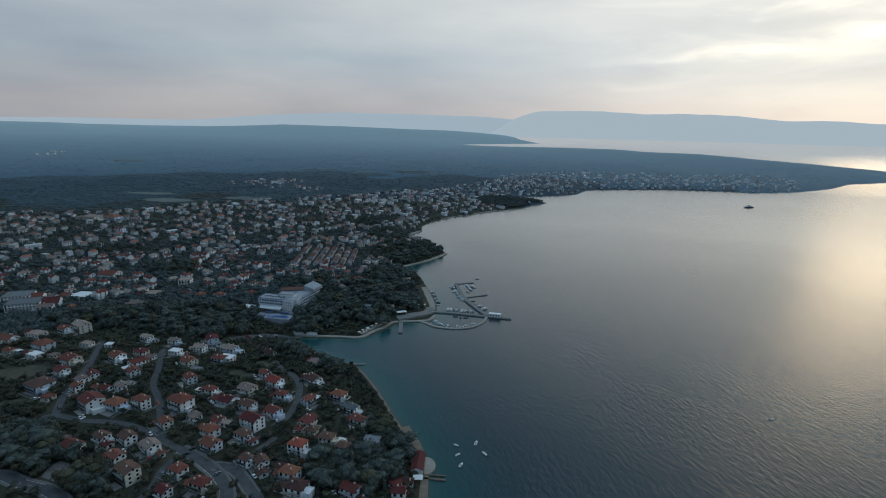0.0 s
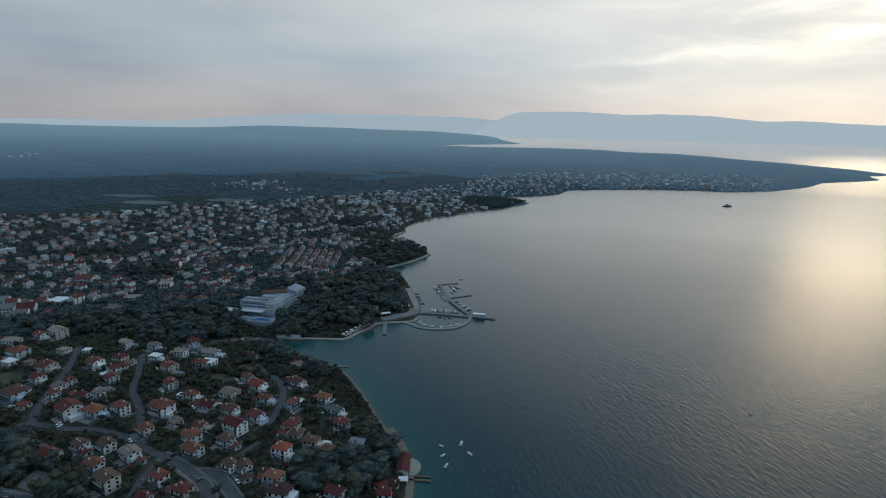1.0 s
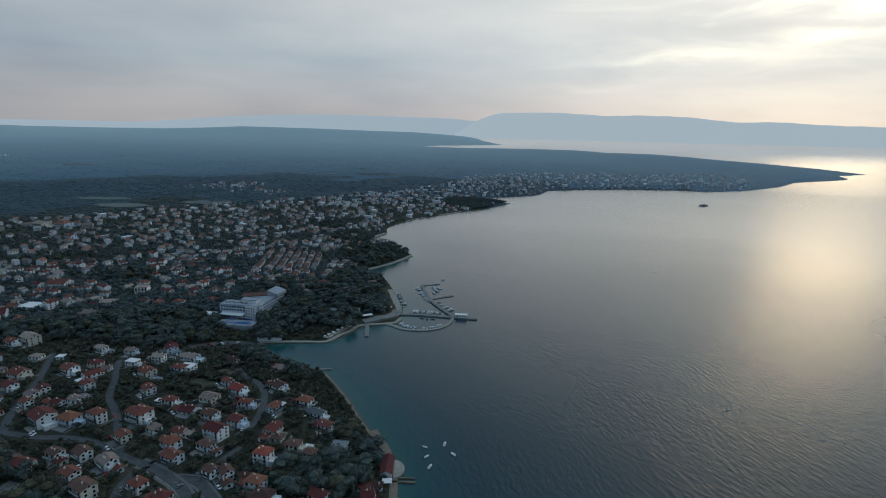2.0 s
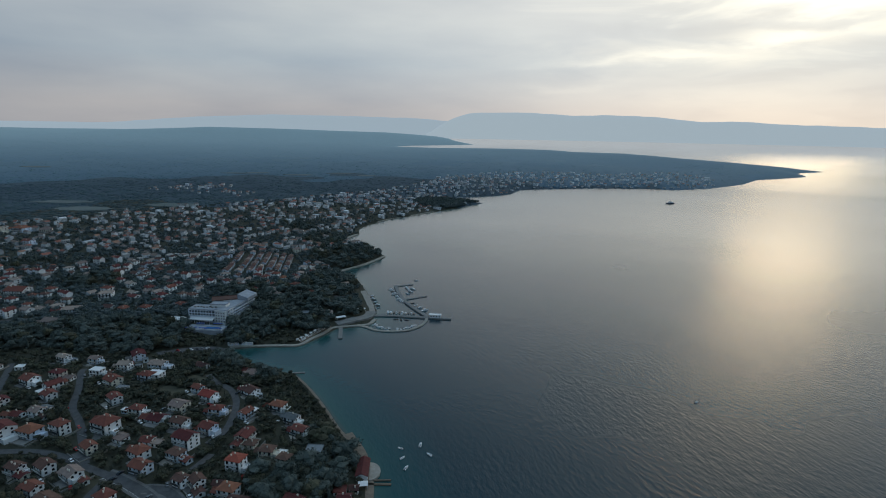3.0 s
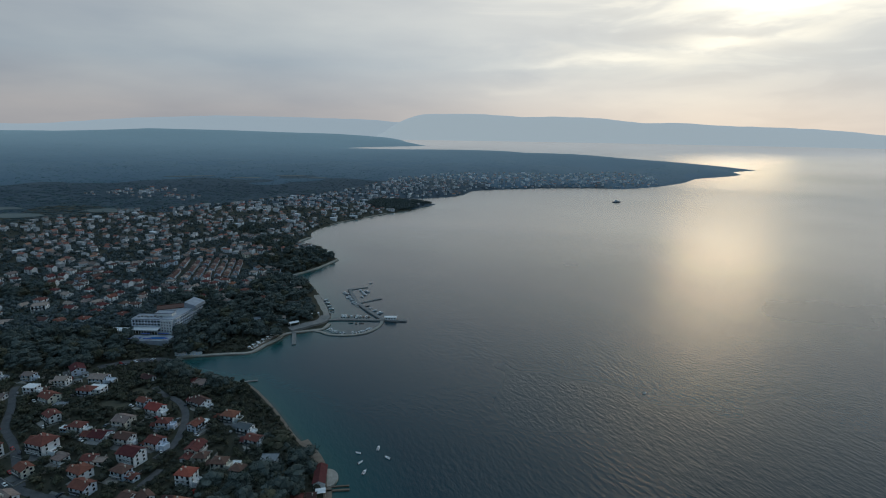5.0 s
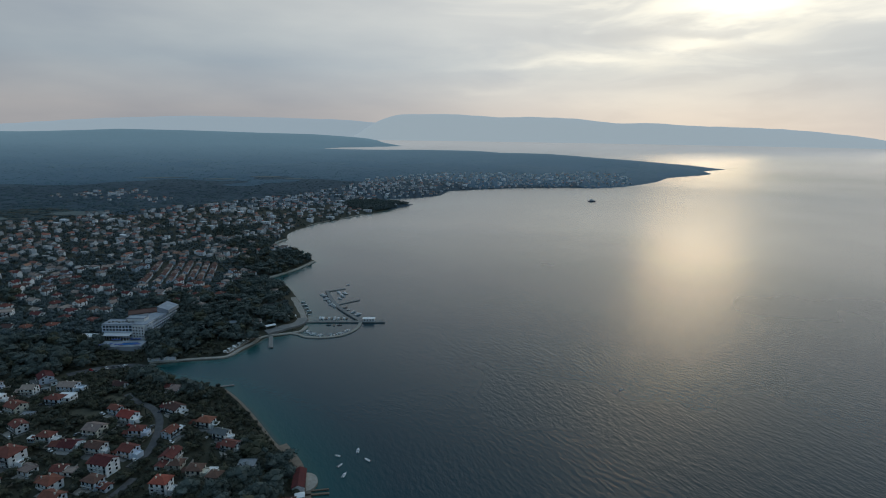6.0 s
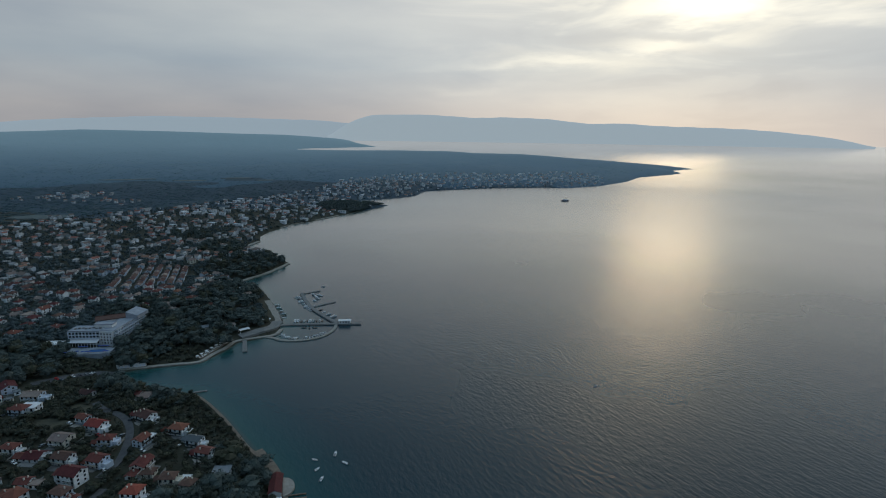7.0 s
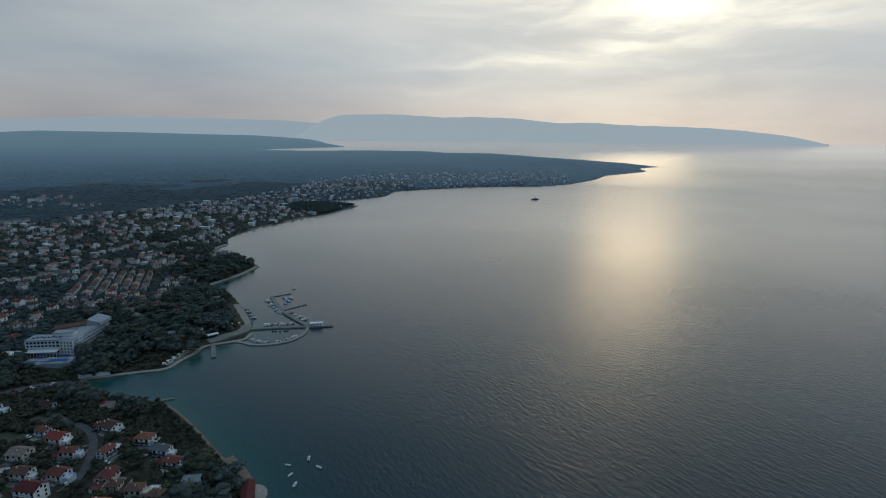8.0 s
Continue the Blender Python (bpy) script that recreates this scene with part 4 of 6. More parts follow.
quay("quay", [(6, 692), (12, 660), (17, 632), (20, 606)], 13, 1.2, STONE, "pale stone quay with moored boats", "quay")
quay("quay", [(-34, 794), (-16, 816), (4, 838), (22, 866), (38, 896)], 6, 1.2, STONE, "pale stone quay along the wooded point", "quay")
quay("quay", [(-48, 1040), (-32, 1072), (-16, 1102)], 7, 1.2, STONE, "pale stone bathing quay", "quay")
quay("beach", [(-46, 446), (-34, 430), (-20, 404), (-8, 378), (4, 350), (12, 338)], 2.2, 0.5, SAND, "narrow pale shingle beach", "beach")
quay("beach", [(9, 344), (14, 333), (19, 321), (22, 310)], 9, 0.9, SAND, "pale shingle beach with path", "beach")
quay("beach", [(26, 300), (27, 287), (27, 268), (28, 230)], 5, 0.8, SAND, "narrow pale shingle beach", "beach")
quay("beach", [(-106, 486), (-92, 472), (-78, 464), (-58, 453)], 4, 0.5, SAND, "narrow pale shingle beach", "beach")
quay("jetty", [(-45, 446), (-40, 447), (-34, 447)], 2.0, 0.8, CONCRETE, "stub of a rocky bathing jetty", "jetty")
quay("jetty", [(24, 287), (32, 287), (40, 286)], 1.6, 0.8, WOOD, "dark narrow timber jetty", "jetty")
quay("jetty", [(26, 290.6), (32, 290.6), (40, 290)], 1.0, 0.8, WOOD, "dark narrow timber jetty", "jetty")
quay("plaza", [(-16, 565), (-2, 572), (10, 580), (18, 590), (22, 606)], 12, None, CONCRETE, "pale paved plaza by the marina", "plaza")
quay("quay", [(108, 1352), (140, 1387), (173, 1421)], 6, 1.2, STONE, "pale stone quay of the old harbour", "quay")
quay("quay", [(24, 1254), (52, 1298), (80, 1326)], 3, 1.0, STONE, "pale stone quay of the old harbour", "quay")


def terrace_round(x, y):
    bm = bmesh.new()
    n = 20
    pts = [(x + 7 * math.cos(math.pi * (i / n - 0.5)), y + 9 * math.sin(math.pi * (i / n - 0.5))) for i in range(n + 1)]
    prism(bm, pts, -2.0, 1.5, "z")
    tagged(part("terrace", bm, STONE, None), "half-round pale stone terrace over the water", "terrace", kind="structure")


terrace_round(26.5, 299)


def boathouse(x, y):
    e = thing("boathouse", pose(x, y, 1.3, 0, 0, 86), "long low waterside house with a red tiled gable roof", "boathouse")
    house_body(e, "g", 18, 7.0, 3.2, 1.6, WALL)
    roof_part("g", 18, 7.0, 3.2, 1.6, RED_TILE, e)
    for i in range(5):
        add_window(e, pose(-6.5 + 3.2 * i, -3.504, 1.0), WINDOW)


boathouse(22.5, 299)


def canopy(x, y, w, d, h, yaw, mat, label):
    e = thing("canopy", pose(x, y, max(gz(x, y), 0.8), 0, 0, yaw), label, "canopy")
    for sx in (-1, 1):
        for sy in (-1, 1):
            bm = bmesh.new()
            box(bm, sx * (w / 2 - 0.3) - 0.08, sy * (d / 2 - 0.3) - 0.08, -1, sx * (w / 2 - 0.3) + 0.08, sy * (d / 2 - 0.3) + 0.08, h)
            part("post", bm, WHITE, e)
    bm = bmesh.new()
    prism(bm, [(-d / 2, h), (d / 2, h), (d / 2, h + 0.12), (0, h + 0.7), (-d / 2, h + 0.12)], -w / 2, w / 2)
    part("top", bm, mat, e)


canopy(23, 284, 6, 5, 2.8, 0, WHITE, "white peaked canopy on the beach")
canopy(-12, 575, 11, 6, 3.2, 25, WHITE, "white canopy of the waterside bar")
canopy(-134, 330, 12, 3.5, 2.6, -32, PALE_TILE, "long pale car port roof")
canopy(-60, 438, 9, 6, 2.8, -35, WHITE, "white canopy over the terrace")
canopy(4, 600, 7, 4, 2.8, 20, WHITE, "white canopy by the marina plaza")
canopy(12, 606, 5, 4, 2.8, 20, WHITE, "white canopy by the marina plaza")


def cabin_row():
    e = thing("cabins", pose(-106, 514, 1.3, 0, 0, 0), "long white row of flat-roofed bathing cabins", "cabins")
    bm = bmesh.new()
    box(bm, -12, -1.6, -1, 12, 1.6, 2.5)
    part("wall", bm, WHITE, e)
    bm = bmesh.new()
    box(bm, -12.3, -2.0, 2.5, 12.3, 2.0, 2.75)
    part("roof", bm, WHITE, e)
    for i in range(8):
        bm = bmesh.new()
        box(bm, -11 + 3 * i, -1.66, 0.05, -10.1 + 3 * i, -1.58, 2.1)
        part("door", bm, BLUISH, e)


cabin_row()


def pier_house():
    e = thing("pier_house", pose(96, 581.5, 1.3, 0, 0, -10), "white flat-roofed building on the pier", "building")
    bm = bmesh.new()
    box(bm, -6.5, -2.3, -0.2, 6.5, 2.3, 3.2)
    part("wall", bm, WHITE, e)
    bm = bmesh.new()
    box(bm, -7.2, -2.9, 3.2, 7.2, 2.9, 3.5)
    part("roof", bm, WHITE, e)
    for i in range(4):
        add_window(e, pose(-4.8 + 3.2 * i, -2.304, 1.0), WINDOW)


pier_house()

# ---- hotel ----
def facade(e, m, length, floors, z0, bays, wall_h=3.1):
    """Bays of balcony, railing and dark glazing on a block's face; m carries its foot line."""
    step = length / bays
    slab = bmesh.new()
    box(slab, -step / 2 + 0.42, -1.38, -0.34, step / 2, -0.01, 0)
    box(slab, -step / 2, -1.45, -0.16, -step / 2 + 0.42, -0.01, wall_h - 0.16)
    mesh_slab = bpy.data.meshes.new("balcony")
    slab.to_mesh(mesh_slab)
    slab.free()
    mesh_slab.materials.append(BLUISH)
    rail = bmesh.new()
    box(rail, -step / 2 + 0.45, -1.3, 0.05, step / 2 - 0.03, -1.24, 0.95)
    mesh_rail = bpy.data.meshes.new("railing")
    rail.to_mesh(mesh_rail)
    rail.free()
    mesh_rail.materials.append(BLUISH)
    pane = bmesh.new()
    box(pane, -step / 2 + 0.35, -0.06, 0.02, step / 2 - 0.35, 0.03, 2.4)
    mesh_pane = bpy.data.meshes.new("window")
    pane.to_mesh(mesh_pane)
    pane.free()
    mesh_pane.materials.append(GLASS)
    for f in range(floors):
        for b in range(bays):
            at = m @ pose((b + 0.5) * step, 0, z0 + f * wall_h)
            s = shared("balcony", mesh_slab, e, at)
            shared("railing", mesh_rail, s, Matrix.Identity(4))
            shared("window", mesh_pane, e, at)


def block(e, m, length, depth, z0, z1, mat, roof):
    """A storey block whose front foot line runs from m's origin along its x."""
    bm = bmesh.new()
    box(bm, 0, 0, z0, length, depth, z1, m)
    part("wall", bm, mat, e)
    bm = bmesh.new()
    box(bm, -0.5, -0.5, z1, length + 0.5, depth + 0.5, z1 + 0.35, m)
    for x0, y0, x1, y1 in ((-0.5, -0.5, length + 0.5, -0.2), (-0.5, depth + 0.2, length + 0.5, depth + 0.5), (-0.5, -0.2, -0.2, depth + 0.2), (length + 0.2, -0.2, length + 0.5, depth + 0.2)):
        box(bm, x0, y0, z1 + 0.35, x1, y1, z1 + 0.9, m)
    part("roof", bm, roof, e)


def hotel():
    e = thing("hotel", pose(-146, 556, 10, 0, 0, 0), "large blue-white hotel of stepped wings with rows of balconies", "hotel")
    left = pose(-25, 9, 0, 0, 0, -13)
    block(e, left, 29, 15, -6, 12.6, BLUISH, PALE_ROOF)
    facade(e, left, 29, 2, 6.0, 9)
    corner = left @ pose(29, 0, 0, 0, 0, -8)
    block(e, corner, 13, 15, -6, 12.2, WHITE, WHITE)
    for f in range(4):
        for b in range(4):
            add_window(e, corner @ pose(1.8 + 3.1 * b, -0.004, 0.4 + 3.0 * f), WINDOW)
    # sloping canopy and arcade before the left wing
    bm = bmesh.new()
    prism(bm, [(-6.5, 3.2), (0.0, 4.6), (0.0, 5.0), (-6.5, 3.6)], 0, 29)
    part("canopy", bm, WHITE, e, "white sloping canopy roof").matrix_basis = left
    for i in range(11):
        bm = bmesh.new()
        box(bm, 0.4 + 2.78 * i, -6.1, -3, 0.8 + 2.78 * i, -5.7, 3.25, left)
        part("column", bm, WHITE, e)
    for i in range(9):
        add_window(e, left @ pose(1.8 + 3.15 * i, -0.004, 0.5), TALL_WINDOW)
    right = pose(16.5, 0, 0, 0, 0, 73)
    block(e, right, 55, 14, -6, 12.6, BLUISH, PALE_ROOF)
    facade(e, right, 55, 3, 3.0, 15)
    wing = pose(30.0, 34, 0, 0, 0, 73)
    bm = bmesh.new()
    prism(bm, [(0, 12.6), (12.5, 12.6), (12.5, 19.5), (0, 16.0)], 0, 20)
    part("upper_storey", bm, PALE_ROOF, e, "blue-white upper storey with slanting roof").matrix_basis = wing
    block(e, pose(-4, 14, 0, 0, 0, -12), 17, 9, 12.4, 15.8, WHITE, PALE_ROOF)
    block(e, pose(-8, 32, 0, 0, 0, 14), 30, 15, -4, 13.4, WHITE, BROWN_TILE)
    block(e, pose(-44, 0, 0, 0, 0, -12), 15, 9, -4, 4.2, WHITE, WHITE)
    for i in range(8):
        bm = bmesh.new()
        x, y = -20 + 3.2 * i, 14 + 1.2 * (i % 3) - 0.7 * i
        box(bm, x - 1.0, y - 0.8, 12.8, x + 1.0, y + 0.8, 13.9 + 0.3 * (i % 2))
        part("roof_unit", bm, CONCRETE, e, "grey roof plant unit")
    return e


hotel()
for cx, cy in ((-160, 560), (-142, 560), (-124, 584), (-128, 570), (-122, 598), (-142, 585), (-183, 558), (-158, 543), (-140, 543)):
    TAKEN.append((cx, cy, 10))


def pool_terrace():
    bm = bmesh.new()
    m = pose(-168, 536, 0, 0, 0, -8)
    box(bm, 0, 0, 2, 40, 16, 10.2, m)
    tagged(part("terrace", bm, PALE_ROOF, None), "pale stone pool terrace before the hotel", "terrace", kind="structure")
    e = thing("swimming_pool", m @ pose(19, 3, 10.2), "blue hotel swimming pool with pale coping", "pool")
    bm = bmesh.new()
    box(bm, 0, 0, 0.01, 16, 0.8, 0.2), box(bm, 0, 7.2, 0.01, 16, 8, 0.2), box(bm, 0, 0.8, 0.01, 0.8, 7.2, 0.2), box(bm, 15.2, 0.8, 0.01, 16, 7.2, 0.2)
    part("coping", bm, STONE, e)
    bm = bmesh.new()
    box(bm, 0.8, 0.8, 0.004, 15.2, 7.2, 0.12)
    part("water", bm, POOL, e, "clear blue pool water")
    return m


terrace = pool_terrace()


def parasol(m, mat, label):
    e = thing("parasol", m, label, "parasol", "parasols on the terraces")
    bm = bmesh.new()
    box(bm, -0.04, -0.04, 0, 0.04, 0.04, 2.4)
    part("pole", bm, WHITE, e)
    bm = bmesh.new()
    top = bm.verts.new((0, 0, 2.7))
    ring = [bm.verts.new((1.6 * math.cos(i * math.pi / 4), 1.6 * math.sin(i * math.pi / 4), 2.1)) for i in range(8)]
    rim = [bm.verts.new((v.co.x, v.co.y, 1.95)) for v in ring]
    for i in range(8):
        bm.faces.new((top, ring[i], ring[(i + 1) % 8]))
        bm.faces.new((ring[i], rim[i], rim[(i + 1) % 8], ring[(i + 1) % 8]))
    part("canopy", bm, mat, e)
    return e


def sun_lounger(m):
    e = thing("sun_lounger", m, "white plastic sun lounger with raised back", "lounger", "loungers by the water")
    bm = bmesh.new()
    box(bm, -0.33, -0.95, 0.28, 0.33, 0.4, 0.36)
    part("seat", bm, WHITE, e)
    bm = bmesh.new()
    prism(bm, [(0.4, 0.28), (1.0, 0.72), (0.97, 0.80), (0.4, 0.36)], -0.33, 0.33)
    part("backrest", bm, WHITE, e)
    for sx, sy in ((-0.28, -0.8), (0.28, -0.8), (-0.28, 0.3), (0.28, 0.3)):
        bm = bmesh.new()
        box(bm, sx - 0.03, sy - 0.03, 0, sx + 0.03, sy + 0.03, 0.28)
        part("leg", bm, WHITE, e)
    return e


rng = random.Random(3)
blue_shade = parasol(terrace @ pose(12, 3, 10.2), BLUE_CLOTH, "blue canvas parasol on the hotel terrace")
for i in range(13):
    copy_thing(blue_shade, terrace @ pose(2.5 + 3.0 * i + rng.uniform(-0.5, 0.5), rng.choice((1.4, 14.6)) + rng.uniform(-0.4, 0.4), 10.2))
first_lounger = sun_lounger(pose(-45, 524, 1.75, 0, 0, 40))
white_shade = parasol(pose(-43, 527, 1.75), WHITE, "white canvas parasol on the sun terrace")
beach_line = smooth_line([(-50, 518), (-42, 532), (-32, 548), (-25, 559)], 2.1)
beach_side = sides_of(beach_line)
for i, (p, s) in enumerate(zip(beach_line, beach_side)):
    for row in (-2.0, 0.2, 2.2):
        if rng.random() < 0.5:
            q = p + s * (row + rng.uniform(-0.3, 0.3))
            copy_thing(first_lounger, pose(q[0], q[1], 1.75, 0, 0, 40 + rng.uniform(-15, 15)))
    if i % 3 == 0:
        q = p + s * 1.2
        copy_thing(white_shade, pose(q[0], q[1], 1.75))


# ---- boats ----
def boat(m, length, style, label, group=""):
    e = thing("boat", m, label, "boat", group)
    w = length * 0.36 if style != "cruiser" else length * 0.32
    bm = bmesh.new()
    n = 9
    rails, keels = [], []
    for i in range(n):
        t = i / (n - 1)
        half = w / 2 * (1 - max(0, (t - 0.45) / 0.55) ** 2.2) * (0.88 + 0.12 * min(1, t / 0.3))
        x = (t - 0.5) * length
        sheer = 0.11 * length * (0.85 + 0.35 * t * t)
        rails.append((x, half, sheer))
        keels.append((x - (0.06 * length if t > 0.9 else 0), half * 0.62, -0.25))
    def ring(i):
        x, h, z = rails[i]
        kx, k, kz = keels[i]
        return [bm.verts.new(c) for c in ((x, h, z), (kx, k, kz), (kx, -k, kz), (x, -h, z))]
    rings = [ring(i) for i in range(n)]
    for a, b in zip(rings, rings[1:]):
        for i in range(3):
            bm.faces.new((a[i], b[i], b[i + 1], a[i + 1]))
    bm.faces.new(rings[0])
    bmesh.ops.recalc_face_normals(bm, faces=bm.faces)
    hull = part("hull", bm, NAVY if style == "dark" else GEL, e)
    bm = bmesh.new()
    inner = []
    for i in range(n):
        x, h, z = rails[i]
        inner.append([bm.verts.new((x, max(h - 0.02, 0.005), z - 0.10)), bm.verts.new((x, -max(h - 0.02, 0.005), z - 0.10))])
    for a, b in zip(inner, inner[1:]):
        bm.faces.new((a[1], b[1], b[0], a[0]))
    part("deck", bm, WOOD if style == "dark" else GEL, e)
    z = 0.11 * length
    if style in ("cabin", "cruiser"):
        bm = bmesh.new()
        prism(bm, [(-0.12 * length, z - 0.1), (0.26 * length, z - 0.1), (0.16 * length, z + 0.11 * length), (-0.12 * length, z + 0.13 * length)], -w * 0.30, w * 0.30, "y")
        part("cabin", bm, GEL, e)
        bm = bmesh.new()
        prism(bm, [(0.22 * length, z + 0.05), (0.245 * length, z + 0.05), (0.17 * length, z + 0.10 * length), (0.15 * length, z + 0.10 * length)], -w * 0.27, w * 0.27, "y")
        part("windscreen", bm, GLASS, e)
    bm = bmesh.new()
    box(bm, -0.5 * length - 0.35, -0.18, z - 0.35, -0.5 * length + 0.02, 0.18, z + 0.45)
    part("outboard_motor", bm, IRON, e)
    for q in (-0.22, 0.02):
        bm = bmesh.new()
        box(bm, q * length - 0.15, -w * 0.40, z - 0.16, q * length + 0.15, w * 0.40, z - 0.06)
        part("thwart", bm, WOOD, e)
    return e


def moor(x, y, yaw, length, style, label, group):
    return boat(pose(x, y, 0.05, 0, 0, yaw), length, style, label, group)


G1 = "small boats at anchor off the beach"
moor(47, 324, 150, 4.4, "open", "white open dinghy at anchor", G1)
moor(48, 313, 40, 4.6, "open", "white open dinghy at anchor", G1)
moor(50, 302, 60, 5.2, "cabin", "white motor boat with a small cabin at anchor", G1)
moor(61, 327, 75, 5.6, "cabin", "white motor boat with a small cabin at anchor", G1)
moor(66, 315, 130, 5.2, "open", "white open motor boat at anchor", G1)
moor(289.5, 368, 20, 4.0, "open", "small white open boat alone on the open water", "")
moor(828, 1241, 60, 6.0, "dark", "dark open fishing boat on the open water", "")
moor(259, 1530, 20, 8.0, "cabin", "white cabin boat near the spit", "")
moor(84, 742, 20, 6.0, "cabin", "white cabin boat off the marina", "")

rng = random.Random(11)
G2 = "boats moored in the marina"
along = [("quay", (20, 676), (31, 618), 9, 8), ("breakwater", (46, 702), (62, 636), 12, 14), ("pier", (40, 604), (74, 597), 10, 80)]
templates = {}
for style, length, berth, label in (("cruiser", 9.5, (86, 609), "white cabin cruiser moored by the quay"), ("cabin", 7.0, (81, 619), "white motor boat with cabin moored stern-on"), ("open", 5.0, (76, 629), "white open boat moored stern-on"), ("dark", 5.5, (73, 638), "dark wooden boat moored stern-on")):
    templates[style] = boat(pose(*berth, 0.05, 0, 0, 22), length, style, label, G2)
for _, (ax, ay), (bx, by), n, yaw in along:
    for i in range(n):
        s = (i + 0.5) / n
        style = rng.choice(("cruiser", "cabin", "cabin", "open", "dark") if n > 5 else ("open", "cabin"))
        copy_thing(templates[style], pose(ax + (bx - ax) * s + rng.uniform(-0.6, 0.6), ay + (by - ay) * s, 0.05, 0, 0, yaw + 180 * rng.randint(0, 1) + rng.uniform(-8, 8)))
for i in range(17):
    a = math.radians(200 + 130 * i / 16)
    if i in (7, 8):
        continue
    copy_thing(templates["open" if i % 3 else "cabin"], pose(50 + 25 * math.cos(a), 571 + 23 * math.sin(a), 0.05, 0, 0, math.degrees(a) + rng.uniform(-10, 10)))
for i, (x, y) in enumerate(((68, 706), (70, 697), (72, 688), (68, 678), (76, 700))):
    copy_thing(templates["cabin" if i % 2 else "cruiser"], pose(x, y, 0.05, 0, 0, 115 + 6 * i))
for x, y in ((56, 578), (62, 577), (50, 580)):
    copy_thing(templates["dark"], pose(x, y, 0.05, 0, 0, rng.uniform(0, 180)))


def excursion_ship():
    e = thing("excursion_ship", pose(956, 1605, 0.2, 0, 0, 178), "dark-hulled excursion ship with a white deckhouse", "ship")
    bm = bmesh.new()
    prism(bm, [(-13, 0), (12, 0), (15, 3.2), (10, 2.4), (-12, 2.2), (-13.5, 2.6)], -2.8, 2.8, "y")
    part("hull", bm, NAVY, e)
    bm = bmesh.new()
    box(bm, -9, -2.2, 2.2, 6, 2.2, 5.0), box(bm, -1, -1.8, 5.0, 5, 1.8, 7.2)
    part("deckhouse", bm, WHITE, e)
    bm = bmesh.new()
    box(bm, -0.1, -0.1, 7.2, 0.1, 0.1, 12)
    part("mast", bm, WOOD, e)
    for i in range(5):
        bm = bmesh.new()
        box(bm, -8 + 2.8 * i, -2.26, 3.2, -6.4 + 2.8 * i, -2.18, 4.3)
        part("window", bm, GLASS, e)


excursion_ship()


# ---- cars ----
def car(m, paint, label):
    e = thing("car", m, label, "car", "cars parked along the lanes")
    bm = bmesh.new()
    prism(bm, [(-2.1, 0.3), (2.1, 0.3), (2.15, 0.75), (1.3, 0.92), (-1.9, 0.98), (-2.15, 0.8)], -0.86, 0.86, "y")
    part("body", bm, paint, e)
    bm = bmesh.new()
    prism(bm, [(-1.8, 0.96), (1.15, 0.92), (0.45, 1.40), (-1.35, 1.42)], -0.76, 0.76, "y")
    part("windows", bm, GLASS, e)
    bm = bmesh.new()
    box(bm, -1.38, -0.72, 1.41, 0.46, 0.72, 1.47)
    part("roof", bm, paint, e)
    for sx in (-1.3, 1.3):
        for sy in (-0.8, 0.8):
            bm = bmesh.new()
            bmesh.ops.create_cone(bm, cap_ends=True, segments=12, radius1=0.32, radius2=0.32, depth=0.2, matrix=pose(sx, sy, 0.32, 90))
            part("wheel", bm, TYRE, e)
    return e


cars = {k: car(pose(0, 0, -50), v, f"{k} hatchback parked at the kerb") for k, v in CAR_PAINT.items()}
spots = [(-146, 494), (-142, 497), (-138, 499), (-134, 502), (-156, 488), (-152, 486), (-62, 246), (-66, 251), (-92, 268), (-150, 303), (-189, 370), (-78, 372), (-74, 394), (-228, 330), (-300, 562), (-236, 352), (-166, 342), (-180, 245), (-205, 318), (-118, 284)]
for i, (x, y) in enumerate(spots + YARD_CARS):
    k = ("white", "dark", "grey", "white", "red", "grey")[i % 6]
    src = cars[k]
    m = pose(x, y, gz(x, y) + 0.24, 0, 0, rng.choice((-40, 60, 120)) + rng.uniform(-8, 8))
    copy_thing(src, m)
for c in cars.values():
    for o in list(c.children_recursive) + [c]:
        bpy.data.objects.remove(o)


# ---- the town beyond the park ----
TOWN = np.array([(-760, 560), (-1000, 860), (-900, 1050), (-772, 1095), (-677, 1114), (-608, 1216), (-464, 1363), (-326, 1459), (-217, 1566), (-94, 1710), (53, 1850), (180, 2060), (309, 2389),
                 (610, 2600), (897, 2640), (1119, 2500), (1431, 2560), (1592, 2425), (1520, 2230), (1300, 1950), (900, 1500), (500, 1200), (100, 640), (-200, 600), (-420, 500)], float)


def in_outline(px, py, outline):
    inside = np.zeros(np.shape(px), bool)
    for (ax, ay), (bx, by) in zip(outline, np.roll(outline, -1, 0)):
        if ay != by:
            inside ^= ((ay > py) != (by > py)) & (px < (bx - ax) * (py - ay) / (by - ay) + ax)
    return inside


WOODS = [(-255, 515, 100, 30, 14), (-50, 600, 62, 60, 0), (-36, 705, 36, 68, 8), (-20, 880, 62, 72, -25), (-75, 1010, 45, 60, 0), (-120, 640, 38, 42, 0), (-215, 500, 55, 28, 0),
         (-235, 282, 58, 22, -12), (2, 322, 9, 24, 40), (205, 1555, 72, 88, -40), (300, 1615, 40, 26, 40), (-16, 284, 27, 24, 0), (-163, 251, 20, 9, 0), (-103, 543, 26, 30, 0), (-100, 470, 18, 20, 0), (-66, 432, 7, 24, 55),
         (-560, 640, 40, 28, 20), (-470, 770, 46, 26, 30), (-330, 690, 36, 22, 0), (-140, 1120, 40, 50, 0)]


